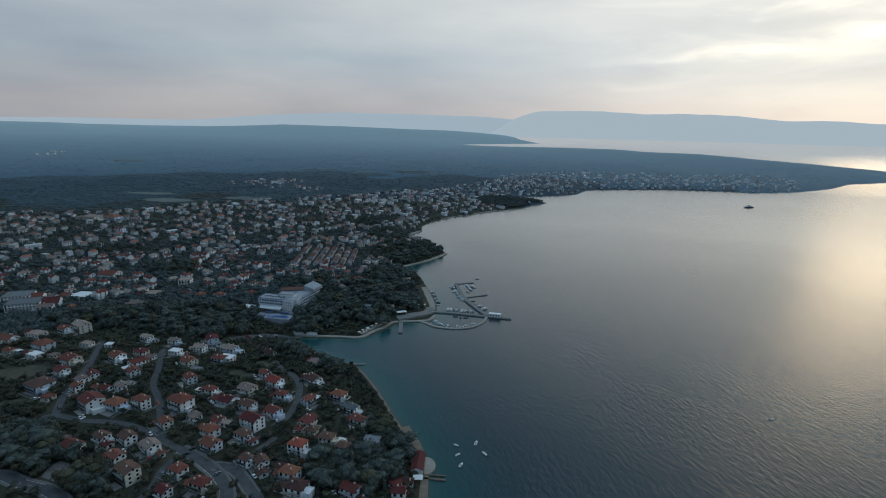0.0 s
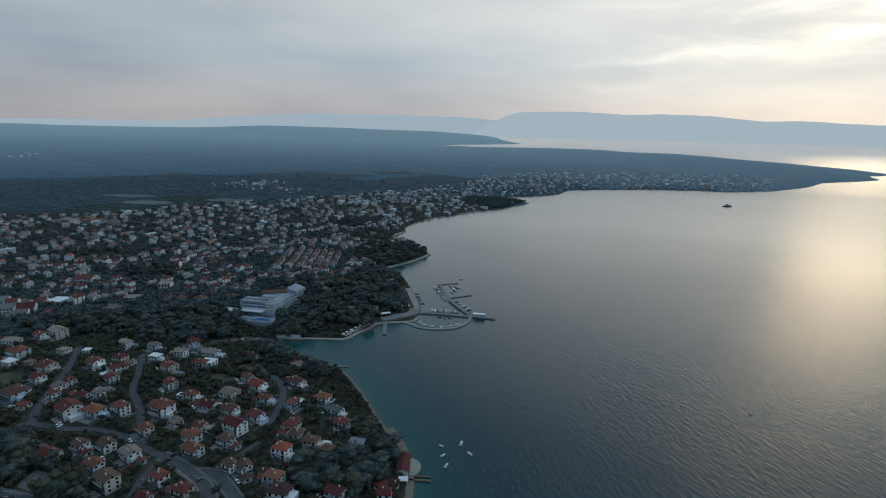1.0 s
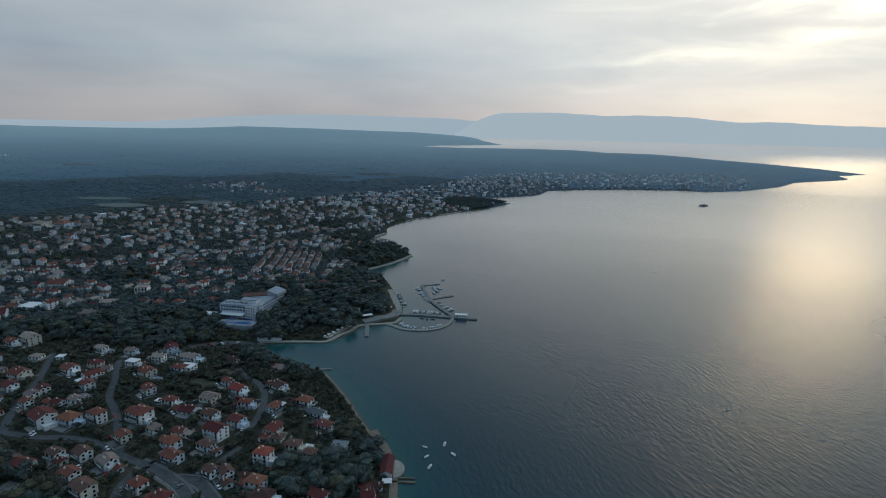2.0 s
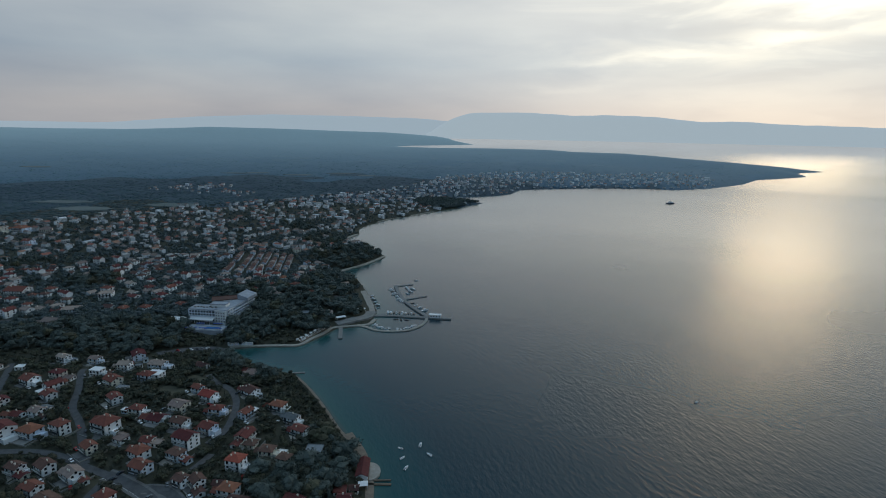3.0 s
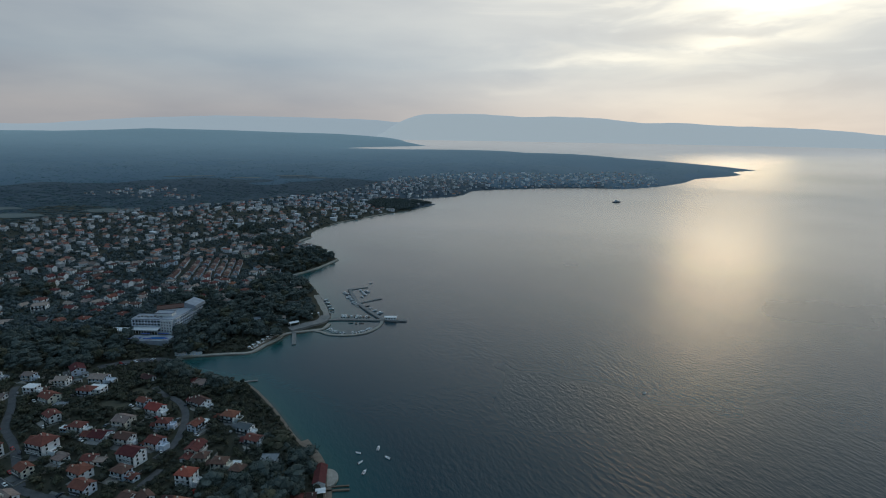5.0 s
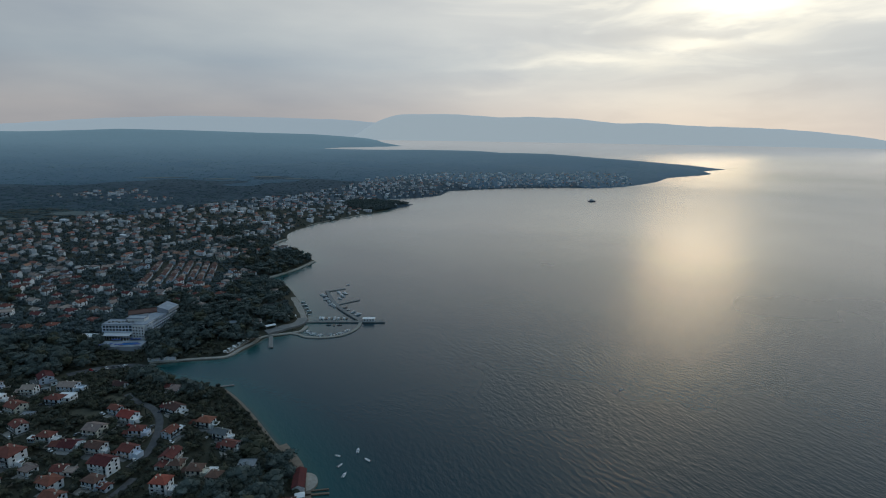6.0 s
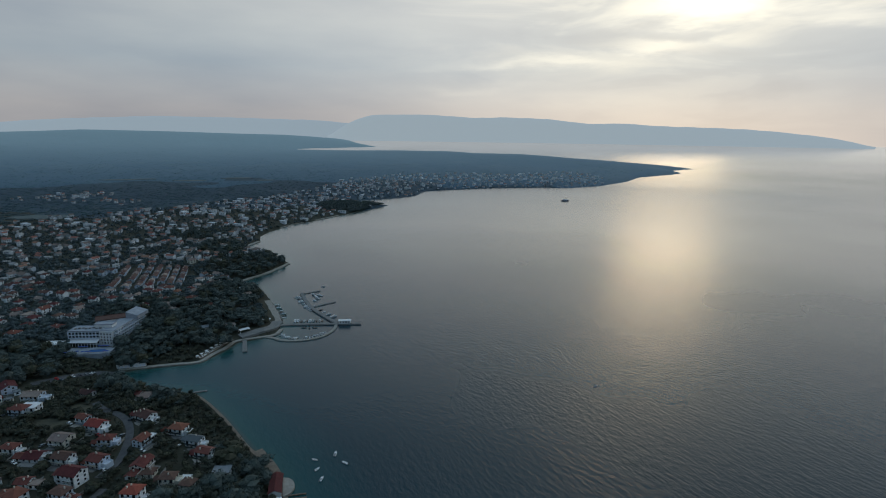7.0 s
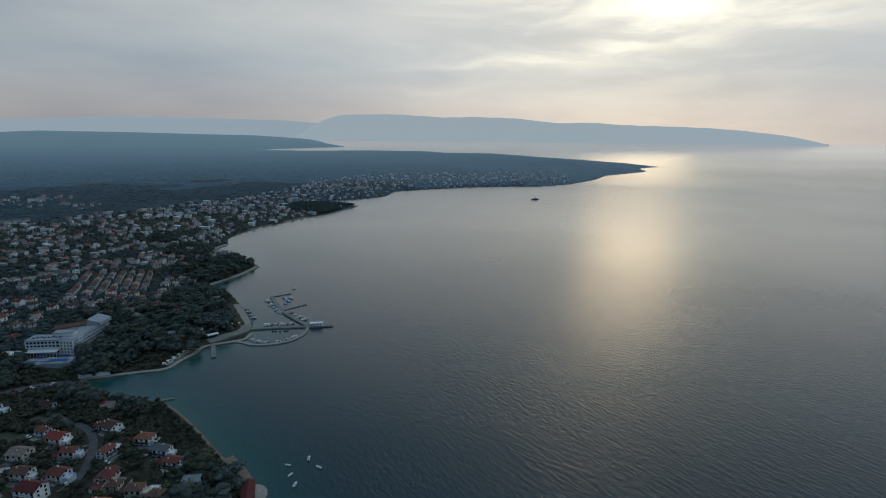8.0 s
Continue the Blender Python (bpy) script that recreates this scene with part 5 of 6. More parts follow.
def in_woods(px, py, grow=1.0):
    hit = np.zeros(np.shape(px), bool)
    for cx, cy, a, b, turn in WOODS:
        c, s = math.cos(radians(turn)), math.sin(radians(turn))
        u, v = (px - cx) * c + (py - cy) * s, -(px - cx) * s + (py - cy) * c
        hit |= (u / (a * grow)) ** 2 + (v / (b * grow)) ** 2 < 1
    return hit


# smaller houses on the plots between the lanes
rng = random.Random(88)
for row in [(-150, 424, 11.5, 2, "fw", -15), (-291, 412, 7, 1, "fp", -20), (-200, 367, 7, 1, "gg", -25), (-165, 399, 8, 1, "fg", -12), (-122, 452, 9, 1, "gb", -35)]:
    detached_house(rng, *row, group="houses above the shore")
    TAKEN.append((row[0], row[1], row[2] * 0.5))

# larger buildings that stand out of the town
rng = random.Random(21)
G3 = "larger buildings of the town"
for row in [(-402, 524, 30, 3, "fg", 22), (-378, 520, 14, 2, "gp", 22), (-425, 545, 26, 3, "fg", 20), (-291, 536, 15, 3, "gp", -15), (-372, 567, 20, 1, "fw", -4), (-388, 644, 22, 2, "go", -6),
            (-300, 586, 18, 1, "fp", 10), (-283, 626, 14, 3, "fp", 10), (-612, 1018, 24, 3, "ho", -20), (-648, 1013, 26, 3, "gp", -25), (-560, 1000, 18, 3, "gp", 20), (-529, 900, 14, 3, "go", -20)]:
    detached_house(rng, *row, group=G3)
    TAKEN.append((row[0], row[1], row[2] * 0.5))

G5 = "houses in the shore wood"
for row in [(-27, 588, 9, 1, "gp", 20), (-52, 584, 12, 1, "fg", 30), (-50, 647, 10, 2, "gr", -20), (-25, 738, 11, 1, "fw", 15), (-17, 712, 12, 1, "fp", 15), (-66, 625, 9, 2, "gb", -30), (-100, 651, 11, 2, "gp", -30),
            (-124, 648, 10, 2, "gr", 60), (-69, 881, 10, 2, "gp", -20), (-107, 881, 10, 2, "gp", 40), (-87, 906, 11, 2, "gb", -20), (-76, 1039, 10, 2, "gp", -30), (-90, 632, 9, 2, "gp", -40), (-36, 700, 9, 2, "gb", 0)]:
    detached_house(rng, *row, near=False, group=G5)
    TAKEN.append((row[0], row[1] - 3, row[2] * 0.62))
patio(-22, 640, 26, 12, 75, ASPHALT)
TAKEN.append((-22, 640, 11))
patio(-34, 596, 16, 8, 20, PAVING)
TAKEN.append((-34, 596, 7))

# terraced rows that run away from the shore
first = {}
for tone in "bp":
    first[tone] = detached_house(rng, -182 if tone == "b" else -165, 740, 10.5, 2, "g" + tone, 94, near=False, group="terraced houses in rows")
    tagged(first[tone], "narrow white terraced house with " + ROOF_WORDS[tone] + " roof", "terraced house")
for k, x0 in enumerate((-182, -165, -152, -140, -128, -117, -106)):
    for i in range(0 if k > 1 else 1, 11 - k // 2):
        if (i + 3 * k) % 7 == 5:
            continue
        x, y = x0 - 0.6 * i, 740 + 11.0 * i + 4 * k
        s = rng.uniform(0.72, 0.9)
        copy_thing(first["p" if (i + 2 * k) % 4 == 0 else "b"], pose(x, y, gz(x, y), 0, 0, 94) @ Matrix.Diagonal((1, s, s, 1)))
        TAKEN.append((x, y, 6.5))
for k, x0 in enumerate((-182, -165)):
    TAKEN.append((x0, 740, 7))

# houses scattered along their lanes: the closer ones whole, the rest past counting
cand_rng = np.random.RandomState(5)
cx = cand_rng.uniform(-1000, 1600, 60000)
cy = cand_rng.uniform(480, 2650, 60000)
reach = np.hypot(cx - EYE_X, cy - EYE_Y)
bearing = np.degrees(np.arctan2(cx - EYE_X, cy - EYE_Y))
cd = shore_distance(cx, cy)
ok = in_outline(cx, cy, TOWN) & ~in_woods(cx, cy, 0.95) & (cd > 16) & (bearing > -47) & (cand_rng.uniform(0, 1, 60000) < np.clip(0.45 + 0.95 * wavy(cx, cy, 45, 4.0), 0.02, 1))
order = np.argsort(reach[ok])
cx, cy, reach, cd = cx[ok][order], cy[ok][order], reach[ok][order], cd[ok][order]
cells = {}
for a, b, c in TAKEN:
    for i in range(int((a - c) // 20), int((a + c) // 20) + 1):
        for j in range(int((b - c) // 20), int((b + c) // 20) + 1):
            cells.setdefault((i, j), []).append((a, b, c))
chosen = []
for x, y, r in zip(cx, cy, reach):
    size = 4.2 + 1.9 * rng.random()
    gap = 0.9 + (rng.random() ** 1.6) * 10 + 0.010 * max(r - 900, 0)
    clash = False
    for i in (-1, 0, 1):
        for j in (-1, 0, 1):
            for a, b, c in cells.get((int(x // 20) + i, int(y // 20) + j), ()):
                if (x - a) ** 2 + (y - b) ** 2 < (c + size + gap) ** 2:
                    clash = True
    if not clash:
        cells.setdefault((int(x // 20), int(y // 20)), []).append((x, y, size))
        chosen.append((x, y, size, r))
archetypes = []
G4 = "detached houses of the town"
for kind, storeys in (("gb", 2), ("gr", 2), ("hb", 2), ("gp", 2), ("ho", 1), ("gb", 1), ("fp", 2), ("hr", 2), ("gp", 1), ("gr", 3)):
    archetypes.append((kind, storeys))
made = {}
WHOLE = 165
for i, (x, y, size, r) in enumerate(chosen[:WHOLE]):
    kind, storeys = archetypes[rng.randrange(len(archetypes))]
    yaw = rng.choice((-30, -25, -35, 60, 65, -15)) + rng.uniform(-6, 6)
    if (kind, storeys) not in made:
        made[kind, storeys] = detached_house(rng, x, y, 11.5, storeys, kind, yaw, near=False, group=G4)
    else:
        s = size / 6.0
        copy_thing(made[kind, storeys], pose(x, y, gz(x, y), 0, 0, yaw) @ Matrix.Diagonal((s, s, 1, 1)))


def far_houses(rows):
    """Gabled and flat white houses beyond counting, as one mesh: walls, dark openings and roofs."""
    r = np.random.RandomState(9)
    verts, tris, index, base = [], [], [], 0
    quad = lambda a, b, c, d: [(a, b, c), (a, c, d)]
    heights = ground_height([q[0] for q in rows], [q[1] for q in rows])
    for (x, y, size, reach_), z in zip(rows, heights):
        w, d = size * r.uniform(0.70, 1.10), size * r.uniform(0.52, 0.75)
        big = r.uniform() < (0.20 if reach_ > 1300 else 0.04)
        flat = big or r.uniform() < 0.15
        if big:
            w, d = w * 1.9, d * 1.2
        h = 3.0 * r.choice([0.9, 1.2, 1.6, 1.9, 2.2]) + (1.5 if big else 0)
        up = 0.02 if flat else d * r.uniform(0.42, 0.55)
        a = radians(r.choice([-30, -20, 60, 70, -40]) + r.uniform(-12, 12))
        lv = [(-w, -d, -3), (w, -d, -3), (w, d, -3), (-w, d, -3), (-w, -d, h), (w, -d, h), (w, d, h), (-w, d, h), (-w, 0, h + up), (w, 0, h + up)]
        o = 0.8
        lv += [(-w - o, -d - o, h - 0.2), (w + o, -d - o, h - 0.2), (w + o, 0, h + up + 0.25), (-w - o, 0, h + up + 0.25), (w + o, d + o, h - 0.2), (-w - o, d + o, h - 0.2)]
        f = quad(0, 1, 5, 4) + quad(1, 2, 6, 5) + quad(2, 3, 7, 6) + quad(3, 0, 4, 7) + [(4, 8, 7), (5, 6, 9)]
        n = len(f)
        f += quad(10, 11, 12, 13) + quad(13, 12, 14, 15)
        tone = 3 if flat else r.choice([1, 1, 2, 2, 2, 3, 4])
        index += [6 if big else 0] * n + [(3 if r.uniform() < 0.5 else 6) if big else tone] * (len(f) - n)
        k = len(lv)
        openings = []
        for s in range(max(1, int(h / 3.0))):
            for q in (-0.55, 0.0, 0.55) if reach_ < 1500 else (-0.4, 0.4):
                openings.append((q * w - 0.6, q * w + 0.6, 0.9 + 3.0 * s, 2.2 + 3.0 * s))
        for x0, x1, z0, z1 in openings:
            lv += [(x0, -d - 0.05, z0), (x1, -d - 0.05, z0), (x1, -d - 0.05, z1), (x0, -d - 0.05, z1)]
            f += quad(k, k + 1, k + 2, k + 3)
            index += [5, 5]
            k += 4
        c, s = math.cos(a), math.sin(a)
        verts += [(x + u * c - v * s, y + u * s + v * c, z + t) for u, v, t in lv]
        tris += [(i + base, j + base, m + base) for i, j, m in f]
        base += len(lv)
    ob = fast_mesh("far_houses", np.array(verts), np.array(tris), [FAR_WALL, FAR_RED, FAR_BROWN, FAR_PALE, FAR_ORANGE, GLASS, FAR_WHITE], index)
    add_haze(ob)
    return tagged(ob, "countless white houses with red and brown roofs along the bay", "houses", kind="stuff")


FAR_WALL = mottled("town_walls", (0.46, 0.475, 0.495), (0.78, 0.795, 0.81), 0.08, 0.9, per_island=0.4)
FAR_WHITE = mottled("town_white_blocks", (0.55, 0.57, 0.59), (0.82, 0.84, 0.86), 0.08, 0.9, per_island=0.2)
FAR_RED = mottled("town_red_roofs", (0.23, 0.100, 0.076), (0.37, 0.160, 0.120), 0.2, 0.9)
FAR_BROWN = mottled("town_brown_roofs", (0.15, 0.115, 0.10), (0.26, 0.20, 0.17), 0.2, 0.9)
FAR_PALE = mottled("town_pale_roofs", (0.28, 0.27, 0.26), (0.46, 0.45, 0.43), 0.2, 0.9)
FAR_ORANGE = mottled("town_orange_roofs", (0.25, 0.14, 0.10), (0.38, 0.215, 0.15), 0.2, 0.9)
# haze painted onto houses past 2 km as a blue glow
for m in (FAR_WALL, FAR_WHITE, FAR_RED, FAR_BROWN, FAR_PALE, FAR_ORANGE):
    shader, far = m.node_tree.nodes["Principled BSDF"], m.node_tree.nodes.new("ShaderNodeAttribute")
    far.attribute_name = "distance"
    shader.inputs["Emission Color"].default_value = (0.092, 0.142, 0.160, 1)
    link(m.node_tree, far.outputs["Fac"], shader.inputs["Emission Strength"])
hamlets = [(-589, 1739, 14), (-540, 1800, 12), (-514, 1830, 10), (-420, 1631, 10), (-450, 1690, 8), (-1846, 2492, 9), (-1867, 2620, 7)]
more = []
for hx, hy, n in hamlets:
    for _ in range(n):
        a, q = rng.uniform(0, 6.28), rng.uniform(6, 70)
        more.append((hx + q * 1.3 * math.cos(a), hy + q * math.sin(a), 4.6, 1200))
far_houses(chosen[WHOLE:] + more)


# ---- trees ----
def lumpy(v, seed, amount):
    return 1 + amount * (np.sin(3.1 * v[:, 0] + seed) * np.sin(2.7 * v[:, 1] + 1.7 * seed) + 0.6 * np.sin(5.3 * v[:, 2] + 2.3 * seed) * np.sin(4.7 * v[:, 0] - seed))


def ball(sub):
    bm = bmesh.new()
    bmesh.ops.create_icosphere(bm, subdivisions=sub, radius=1)
    v = np.array([p.co for p in bm.verts])
    f = np.array([[q.index for q in p.verts] for p in bm.faces])
    bm.free()
    return v, f


BALLS = {1: ball(1), 2: ball(2)}


def crown_shape(shape, seed, leaves, leaf, sub):
    """Places and triangles of a crown of height 1 standing on z = 0: an inner mass and many loose leaf sprays with gaps."""
    r = np.random.RandomState(seed)
    bv, bf = BALLS[sub]
    verts, tris, n = [], [], 0
    if shape == "cypress":
        lobes = [((0, 0, 0.5), (0.13, 0.13, 0.5))]
    elif shape == "clump":
        lobes = [((0, 0, 0.52), (0.36, 0.36, 0.40))] + [((0.30 * math.cos(a), 0.30 * math.sin(a), r.uniform(0.36, 0.66)), (r.uniform(0.20, 0.30),) * 2 + (r.uniform(0.18, 0.28),)) for a in r.uniform(0, 6.28, 2)]
    elif shape == "pine":
        lobes = [((r.uniform(-0.22, 0.22), r.uniform(-0.22, 0.22), r.uniform(0.50, 0.85)), (r.uniform(0.22, 0.34), r.uniform(0.22, 0.34), r.uniform(0.10, 0.16))) for _ in range(6)]
    else:
        lobes = [((0, 0, 0.55), (0.36, 0.36, 0.36))] + [((0.26 * math.cos(a), 0.26 * math.sin(a), r.uniform(0.40, 0.72)), (r.uniform(0.18, 0.27),) * 2 + (r.uniform(0.16, 0.24),)) for a in r.uniform(0, 6.28, 5)]
    total = sum(s[0] * s[1] for _, s in lobes)
    for i, (c, s) in enumerate(lobes):
        v = bv * lumpy(bv * 2, seed + i, 0.2)[:, None] * 0.76
        if shape == "cypress":
            v[:, :2] *= (1.05 - 0.75 * np.clip(v[:, 2:3] * 0.5 + 0.5, 0, 1) ** 1.6)
        verts.append(v * s + c)
        tris.append(bf + n)
        n += len(v)
        k = max(3, int(leaves * s[0] * s[1] / total))
        d = r.normal(size=(k, 3))
        d /= np.linalg.norm(d, axis=1)[:, None]
        d[:, 2] = np.abs(d[:, 2]) * np.where(r.uniform(size=k) < 0.75, 1, -1)
        p = d * r.uniform(0.72, 1.14, (k, 1))
        if shape == "cypress":
            p[:, :2] *= (1.05 - 0.75 * np.clip(p[:, 2:3] * 0.5 + 0.5, 0, 1) ** 1.6)
        p = p * s + c
        e1 = r.normal(size=(k, 3))
        e2 = r.normal(size=(k, 3))
        e1 *= (leaf * r.uniform(0.6, 1.3, (k, 1))) / np.linalg.norm(e1, axis=1)[:, None]
        e2 *= (leaf * r.uniform(0.6, 1.3, (k, 1))) / np.linalg.norm(e2, axis=1)[:, None]
        verts.append(np.stack([p - e1 * 0.5, p + e1 * 0.5, p + e2], 1).reshape(-1, 3))
        tris.append(np.arange(3 * k).reshape(k, 3) + n)
        n += 3 * k
    return np.concatenate(verts), np.concatenate(tris)


def trunk_mesh(height, seed, limbs):
    r = random.Random(seed)
    bm = bmesh.new()
    def limb(a, b, ra, rb):
        axis = (b - a)
        m = Matrix.Translation((a + b) / 2) @ axis.to_track_quat("Z", "Y").to_matrix().to_4x4()
        bmesh.ops.create_cone(bm, cap_ends=True, segments=6, radius1=ra, radius2=rb, depth=axis.length, matrix=m)
    fork = Vector((0.02 * height, 0, 0.45 * height))
    limb(Vector((0, 0, -0.6)), fork, 0.035 * height, 0.022 * height)
    for i in range(limbs):
        a = i * 6.28 / limbs + r.uniform(-0.4, 0.4)
        limb(fork, Vector((0.24 * height * math.cos(a), 0.24 * height * math.sin(a), height * r.uniform(0.6, 0.78))), 0.018 * height, 0.006 * height)
    return bm


def tree_thing(shape, height, seed, mat, label, category="tree"):
    e = thing("tree", pose(0, 0, 0), label, category, "trees among the houses")
    part("trunk", trunk_mesh(height, seed, 2 if shape == "cypress" else 4), BARK, e)
    v, f = crown_shape(shape, seed, 640, 0.075 if shape != "cypress" else 0.05, 2)
    ob = fast_mesh("crown", v * height, f, [mat])
    ob.parent = e
    return e


# ground still open, by cells of two metres
GX0, GY0, CELL = -1050.0, 180.0, 2.0
open_ground = np.ones((1340, 1260), bool)
for a, b, c in TAKEN + [(q[0], q[1] - 2.5, q[2] * 0.62) for q in NEAR] + [(x, y - 1.5, s) for x, y, s, _ in chosen]:
    i0, i1, j0, j1 = int((a - c - GX0) / CELL), int((a + c - GX0) / CELL) + 1, int((b - c - GY0) / CELL), int((b + c - GY0) / CELL) + 1
    if i1 < 0 or j1 < 0 or i0 >= 1340 or j0 >= 1260:
        continue
    open_ground[max(i0, 0):i1, max(j0, 0):j1] = False


def open_at(x, y):
    i, j = ((x - GX0) / CELL).astype(int), ((y - GY0) / CELL).astype(int)
    inside = (i >= 0) & (j >= 0) & (i < 1340) & (j < 1260)
    return np.where(inside, open_ground[np.clip(i, 0, 1339), np.clip(j, 0, 1259)], True)


def merge_trees(name, label, places, heights, shapes, mats, seed, smooth=False):
    """Many trees as one mesh. shapes: crown places and triangles, with the index of their material."""
    r = np.random.RandomState(seed)
    vs, fs, mi, n = [], [], [], 0
    pick = r.randint(0, len(shapes), len(places))
    for k, (v, f, m) in enumerate(shapes):
        sel = np.nonzero(pick == k)[0]
        if not len(sel):
            continue
        a = r.uniform(0, 6.28, len(sel))
        wide = r.uniform(0.85, 1.25, len(sel))
        c, s = np.cos(a) * wide, np.sin(a) * wide
        h = heights[sel][:, None]
        x = (v[None, :, 0] * c[:, None] - v[None, :, 1] * s[:, None]) * h + places[sel, 0:1]
        y = (v[None, :, 0] * s[:, None] + v[None, :, 1] * c[:, None]) * h + places[sel, 1:2]
        z = v[None, :, 2] * h + places[sel, 2:3]
        vs.append(np.stack([x, y, z], -1).reshape(-1, 3))
        fs.append((f[None] + (np.arange(len(sel)) * len(v))[:, None, None] + n).reshape(-1, 3))
        mi.append(np.full(len(sel) * len(f), m))
        n += len(sel) * len(v)
    ob = fast_mesh(name, np.concatenate(vs), np.concatenate(fs), mats, np.concatenate(mi), smooth)
    return tagged(ob, label, "trees", kind="stuff")


def sow(seed, n, r0, r1, a0, a1, even=True):
    """Places on land between two ranges and bearings; even: alike over the ground, else alike over the view."""
    r = np.random.RandomState(seed)
    u = r.uniform(0, 1, n)
    rr = np.sqrt(r0 ** 2 + u * (r1 ** 2 - r0 ** 2)) if even else 1 / (1 / r0 + u * (1 / r1 - 1 / r0))
    aa = np.radians(r.uniform(a0, a1, n))
    x, y = EYE_X + rr * np.sin(aa), EYE_Y + rr * np.cos(aa)
    return x, y, shore_distance(x, y), r


# single trees of the near quarter
protos = [tree_thing("round", 7, 1, LEAF, "broad-crowned dark green garden tree"), tree_thing("round", 6, 2, OLIVE, "grey-green olive tree in a garden"), tree_thing("pine", 9, 3, PINE, "dark umbrella pine with layered crown"),
          tree_thing("cypress", 11, 4, PINE, "slim dark cypress beside a house"), tree_thing("round", 9, 5, PINE, "dense dark holm oak")]
x, y, d, r = sow(31, 16000, 235, 480, -43, 6)
keep = (d > 5) & open_at(x, y) & (r.uniform(0, 1, 16000) < np.where(in_woods(x, y), 1.0, np.clip(0.62 + 0.5 * wavy(x, y, 22, 1.0), 0.15, 1)))
x, y = x[keep], y[keep]
gaps = {}
spots = []
for px_, py_ in zip(x, y):
    key = (int(px_ // 3.5), int(py_ // 3.5))
    if key in gaps:
        continue
    gaps[key] = 1
    spots.append((px_, py_))
spots = np.array(spots)
ground_z = ground_height(spots[:, 0], spots[:, 1])
dense = in_woods(spots[:, 0], spots[:, 1])
r = random.Random(17)
singles = set(r.sample(range(len(spots)), 270))
used = set()
for i in singles:
    k = r.choice((0, 0, 1, 2, 4, 4, 3)) if not dense[i] else r.choice((2, 4, 4, 0))
    s = r.uniform(0.7, 1.15) * (1.25 if dense[i] else 0.82)
    m = pose(spots[i, 0], spots[i, 1], ground_z[i], 0, 0, r.uniform(0, 360)) @ Matrix.Diagonal((s, s, s, 1))
    if k in used:
        copy_thing(protos[k], m)
    else:
        protos[k].matrix_basis = m
        used.add(k)
rest = np.array([i for i in range(len(spots)) if i not in singles])
rr = np.random.RandomState(3)
size = np.where(dense[rest], rr.uniform(6, 10, len(rest)), 1.6 + 5.6 * rr.uniform(0, 1, len(rest)) ** 1.5)
near_shapes = [(*crown_shape("round", 40 + i, 260, 0.085, 1), i % 2) for i in range(4)] + [(*crown_shape("pine", 50, 200, 0.085, 1), 2), (*crown_shape("round", 51, 200, 0.09, 1), 2)]
TREE_MATS = [LEAF, OLIVE, PINE]
merge_trees("garden_greenery", "dense dark garden trees and bushes between the houses", np.column_stack([spots[rest], ground_z[rest] - 0.25 * size * 0.3]), size, near_shapes, TREE_MATS, 1)

# woods round the hotel, in the park and on the points
x, y, d, r = sow(32, 62000, 235, 1250, -46, 14, False)
keep = (d > 4) & in_woods(x, y) & open_at(x, y)
x, y = x[keep], y[keep]
gaps, spots = set(), []
for px_, py_ in zip(x, y):
    key = (int(px_ // 5), int(py_ // 5))
    if key not in gaps:
        gaps.add(key)
        spots.append((px_, py_))
spots = np.array(spots)
z = ground_height(spots[:, 0], spots[:, 1])
h = 6.5 + 9.5 * np.random.RandomState(4).uniform(0, 1, len(spots)) ** 1.7
wood_shapes = [(*crown_shape("round", 60 + i, 290, 0.065, 1), (0, 2, 2)[i]) for i in range(3)] + [(*crown_shape("pine", 64 + i, 250, 0.065, 1), 2) for i in range(2)] + [(*crown_shape("cypress", 67, 60, 0.08, 1), 2)]
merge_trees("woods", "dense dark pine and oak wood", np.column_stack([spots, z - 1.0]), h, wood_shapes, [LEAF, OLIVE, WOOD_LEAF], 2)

# trees that lean over the narrow beach
r = random.Random(71)
shore_line = smooth_line([(-104, 488), (-80, 466), (-58, 452), (-44, 444), (-33, 424), (-18, 399), (-6, 372), (6, 345), (13, 334), (19, 318)], 5.5)
shore_sides = sides_of(shore_line)
for (a, b), (u, v) in zip(shore_line, shore_sides):
    if r.random() < 0.85:
        off = r.uniform(2.0, 6.5)
        a, b = a + (u if u < 0 else -u) * off, b - abs(v) * off * 0.5 + r.uniform(-2, 2)
        s = r.uniform(0.55, 0.95)
        copy_thing(protos[r.choice((2, 4, 4, 0))], pose(a, b, gz(a, b), 0, 0, r.uniform(0, 360)) @ Matrix.Diagonal((s, s, s, 1)))

# greenery between the houses of the town
x, y, d, r = sow(33, 60000, 430, 1950, -46, 36, False)
keep = (d > 4) & ~in_woods(x, y) & open_at(x, y) & (in_outline(x, y, TOWN) | (np.hypot(x - EYE_X, y - EYE_Y) < 780))
x, y = x[keep][:19000], y[keep][:19000]
h = np.random.RandomState(6).uniform(3.0, 8.0, len(x))
close = np.hypot(x - EYE_X, y - EYE_Y) < 600
few = close & (np.random.RandomState(8).uniform(0, 1, len(x)) < 0.55)
town_shapes = [(*crown_shape("clump", 70 + i, 34, 0.18, 1), i % 3) for i in range(5)] + [(*crown_shape("cypress", 76, 24, 0.1, 1), 2)]
merge_trees("garden_greenery", "dark garden trees and bushes below the park", np.column_stack([x, y, ground_height(x, y) - 0.6])[few], h[few] * 0.72, town_shapes, TREE_MATS, 5)
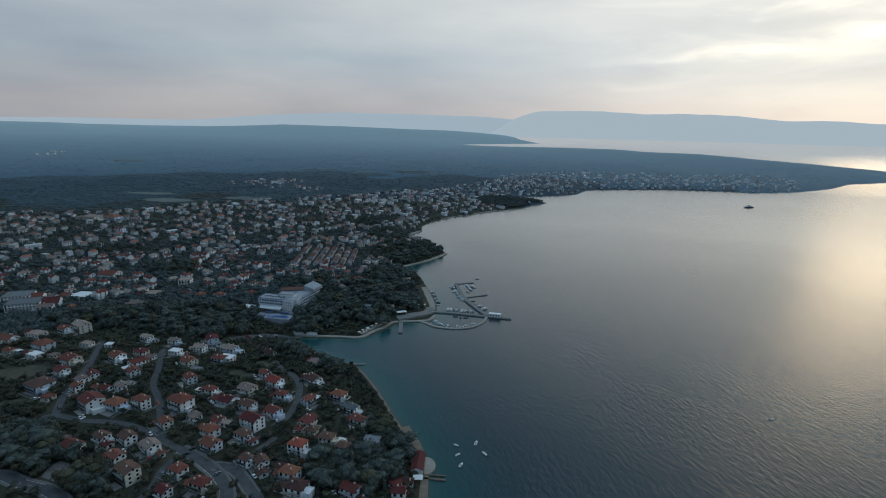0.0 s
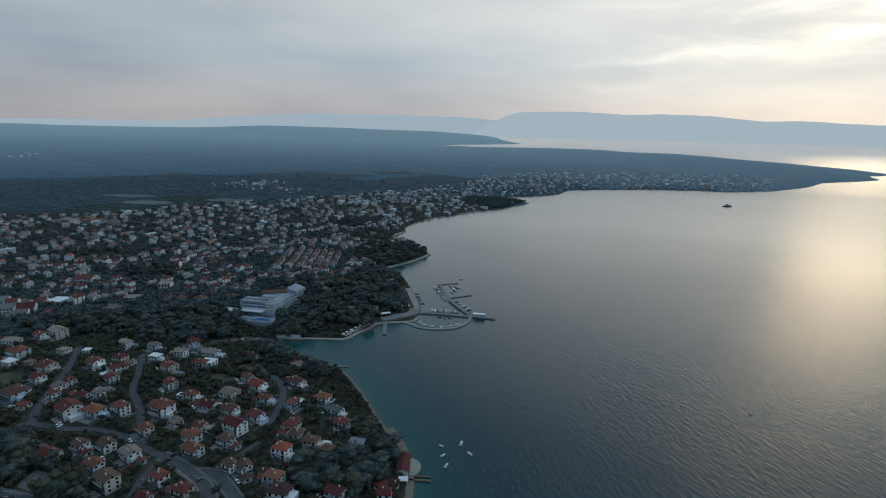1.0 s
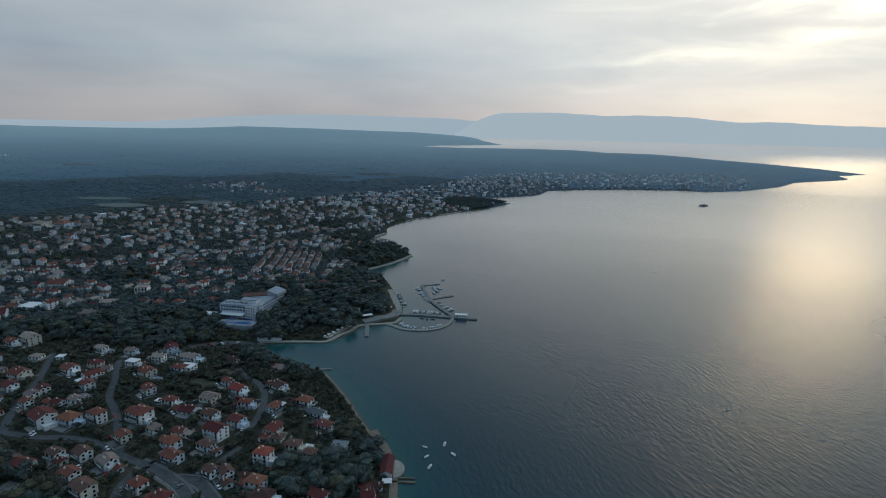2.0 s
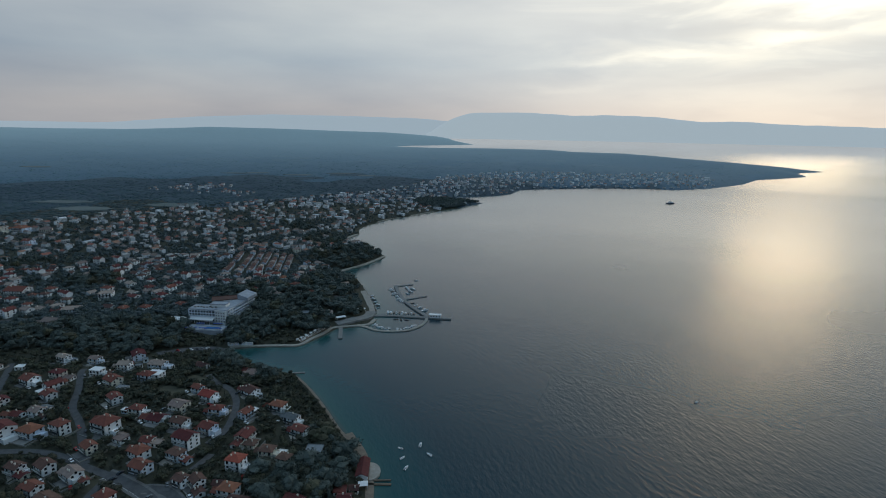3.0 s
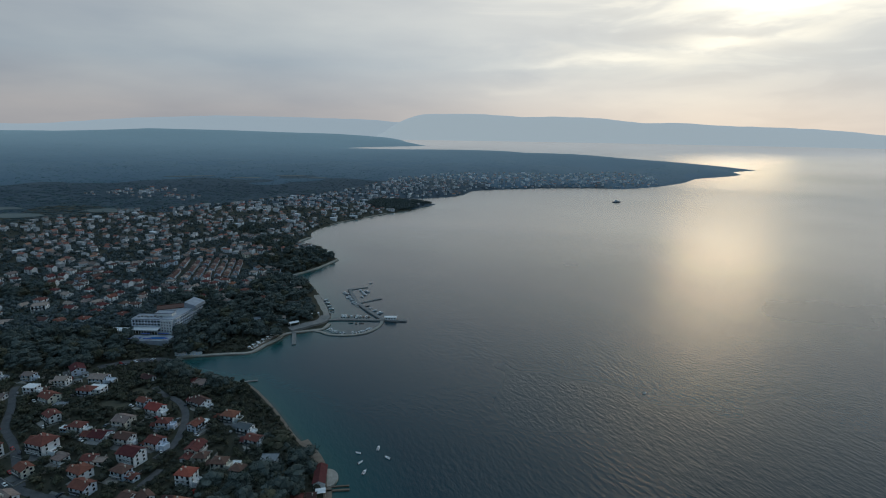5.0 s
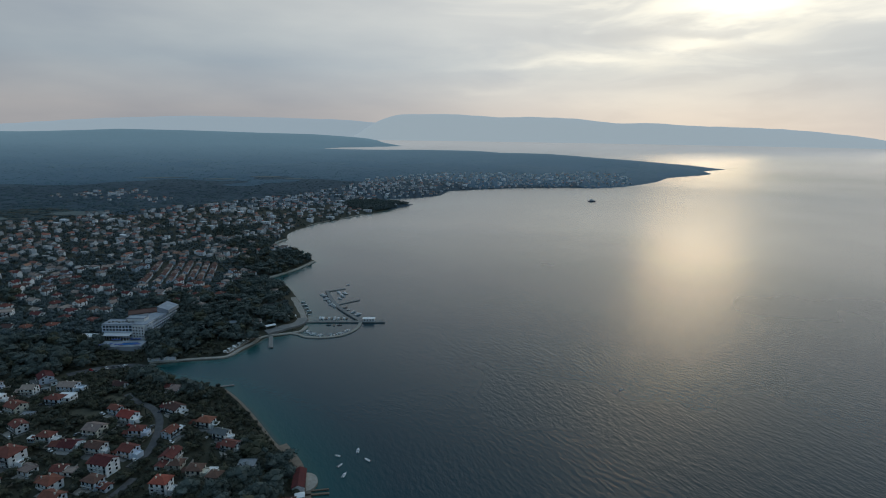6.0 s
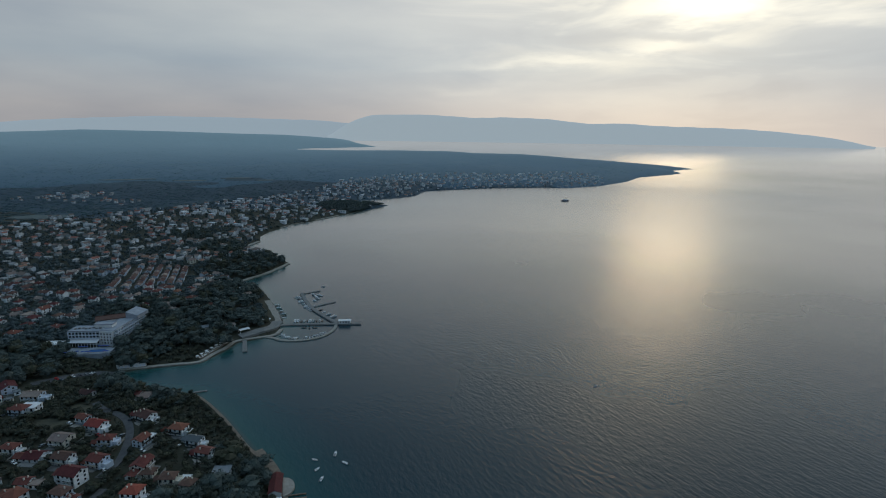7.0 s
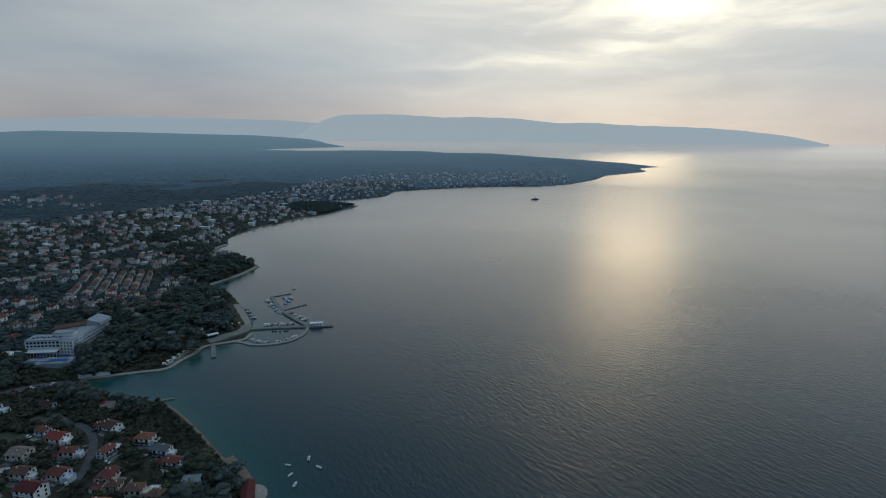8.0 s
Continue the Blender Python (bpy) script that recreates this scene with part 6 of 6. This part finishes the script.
merge_trees("town_greenery", "dark trees and gardens between the houses of the town", np.column_stack([x, y, ground_height(x, y) - 0.8])[~close], h[~close], town_shapes, [HAZED_LEAF, HAZED_LEAF, WOOD_LEAF], 3)

# the wood on the low spit by the old harbour
x, y, d, r = sow(35, 9000, 1250, 1760, 0, 13)
keep = (d > 3) & in_woods(x, y)
merge_trees("woods", "dark pine wood on the low spit", np.column_stack([x, y, ground_height(x, y) - 0.8])[keep], r.uniform(5, 11, int(keep.sum())), town_shapes, [HAZED_LEAF, WOOD_LEAF, WOOD_LEAF], 6)

# the forest behind the town, up to the skyline
fields = [(-588, 2381, 60, 26), (-506, 2411, 50, 20), (-488, 1389, 60, 30), (-654, 1305, 60, 34), (-149, 2419, 60, 26), (-1435, 2465, 60, 24), (-320, 2330, 60, 24), (-760, 1420, 70, 26), (-30, 2300, 40, 20)]
x, y, d, r = sow(34, 52000, 950, 4900, -47, 44, False)
keep = (d > 6) & (~in_outline(x, y, TOWN) | (np.hypot(x - EYE_X, y - EYE_Y) > 1950)) & ~in_woods(x, y)
for fx, fy, a, b in fields:
    keep &= ((x - fx) / a) ** 2 + ((y - fy) / b) ** 2 > 1
x, y = x[keep], y[keep]
reach = np.hypot(x - EYE_X, y - EYE_Y)
h = r.uniform(4.5, 8.5, len(x))
v, f = BALLS[1]
blobs = []
for i in range(5):
    q = v * lumpy(v * 1.7, 80 + i, 0.3)[:, None] * np.array((0.80, 0.80, 0.30)) + np.array((0, 0, 0.42))
    blobs.append((q, f, 0))
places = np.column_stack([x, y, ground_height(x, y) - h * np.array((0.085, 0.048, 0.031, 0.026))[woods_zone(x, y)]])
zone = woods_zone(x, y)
# each zone carries its own step of painted haze
for k, (name, words, mat) in enumerate((("forest", "unbroken dark green forest behind the town", MID_WOODS), ("forest", "plateau forest, grey-green with painted haze", PLATEAU_WOODS),
                                        ("forest", "forest on the far plateau and headland, blue-green with painted haze", FAR_WOODS), ("backdrop_woods", "wooded skyline in painted blue haze", LAST_WOODS))):
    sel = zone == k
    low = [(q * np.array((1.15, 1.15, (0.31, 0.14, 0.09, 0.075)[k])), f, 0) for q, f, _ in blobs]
    add_haze(merge_trees(name, words, places[sel], h[sel], low, [mat], 4, True))
for fx, fy, a, b in fields:
    bm = bmesh.new()
    ring = [(fx + a * math.cos(t * 0.3142) * (1 + 0.15 * math.sin(3 * t)), fy + b * math.sin(t * 0.3142) * (1 + 0.12 * math.cos(2 * t))) for t in range(20)]
    vs = [bm.verts.new((q, w, gz(q, w) + 0.8)) for q, w in ring]
    mid = bm.verts.new((fx, fy, gz(fx, fy) + 0.9))
    low = [bm.verts.new((p.co.x, p.co.y, p.co.z - 3)) for p in vs]
    for i in range(20):
        bm.faces.new((mid, vs[i], vs[(i + 1) % 20]))
        bm.faces.new((vs[i], low[i], low[(i + 1) % 20], vs[(i + 1) % 20]))
    tagged(part("field", bm, DRY, None), "pale dry meadow in a clearing", "field", kind="structure")
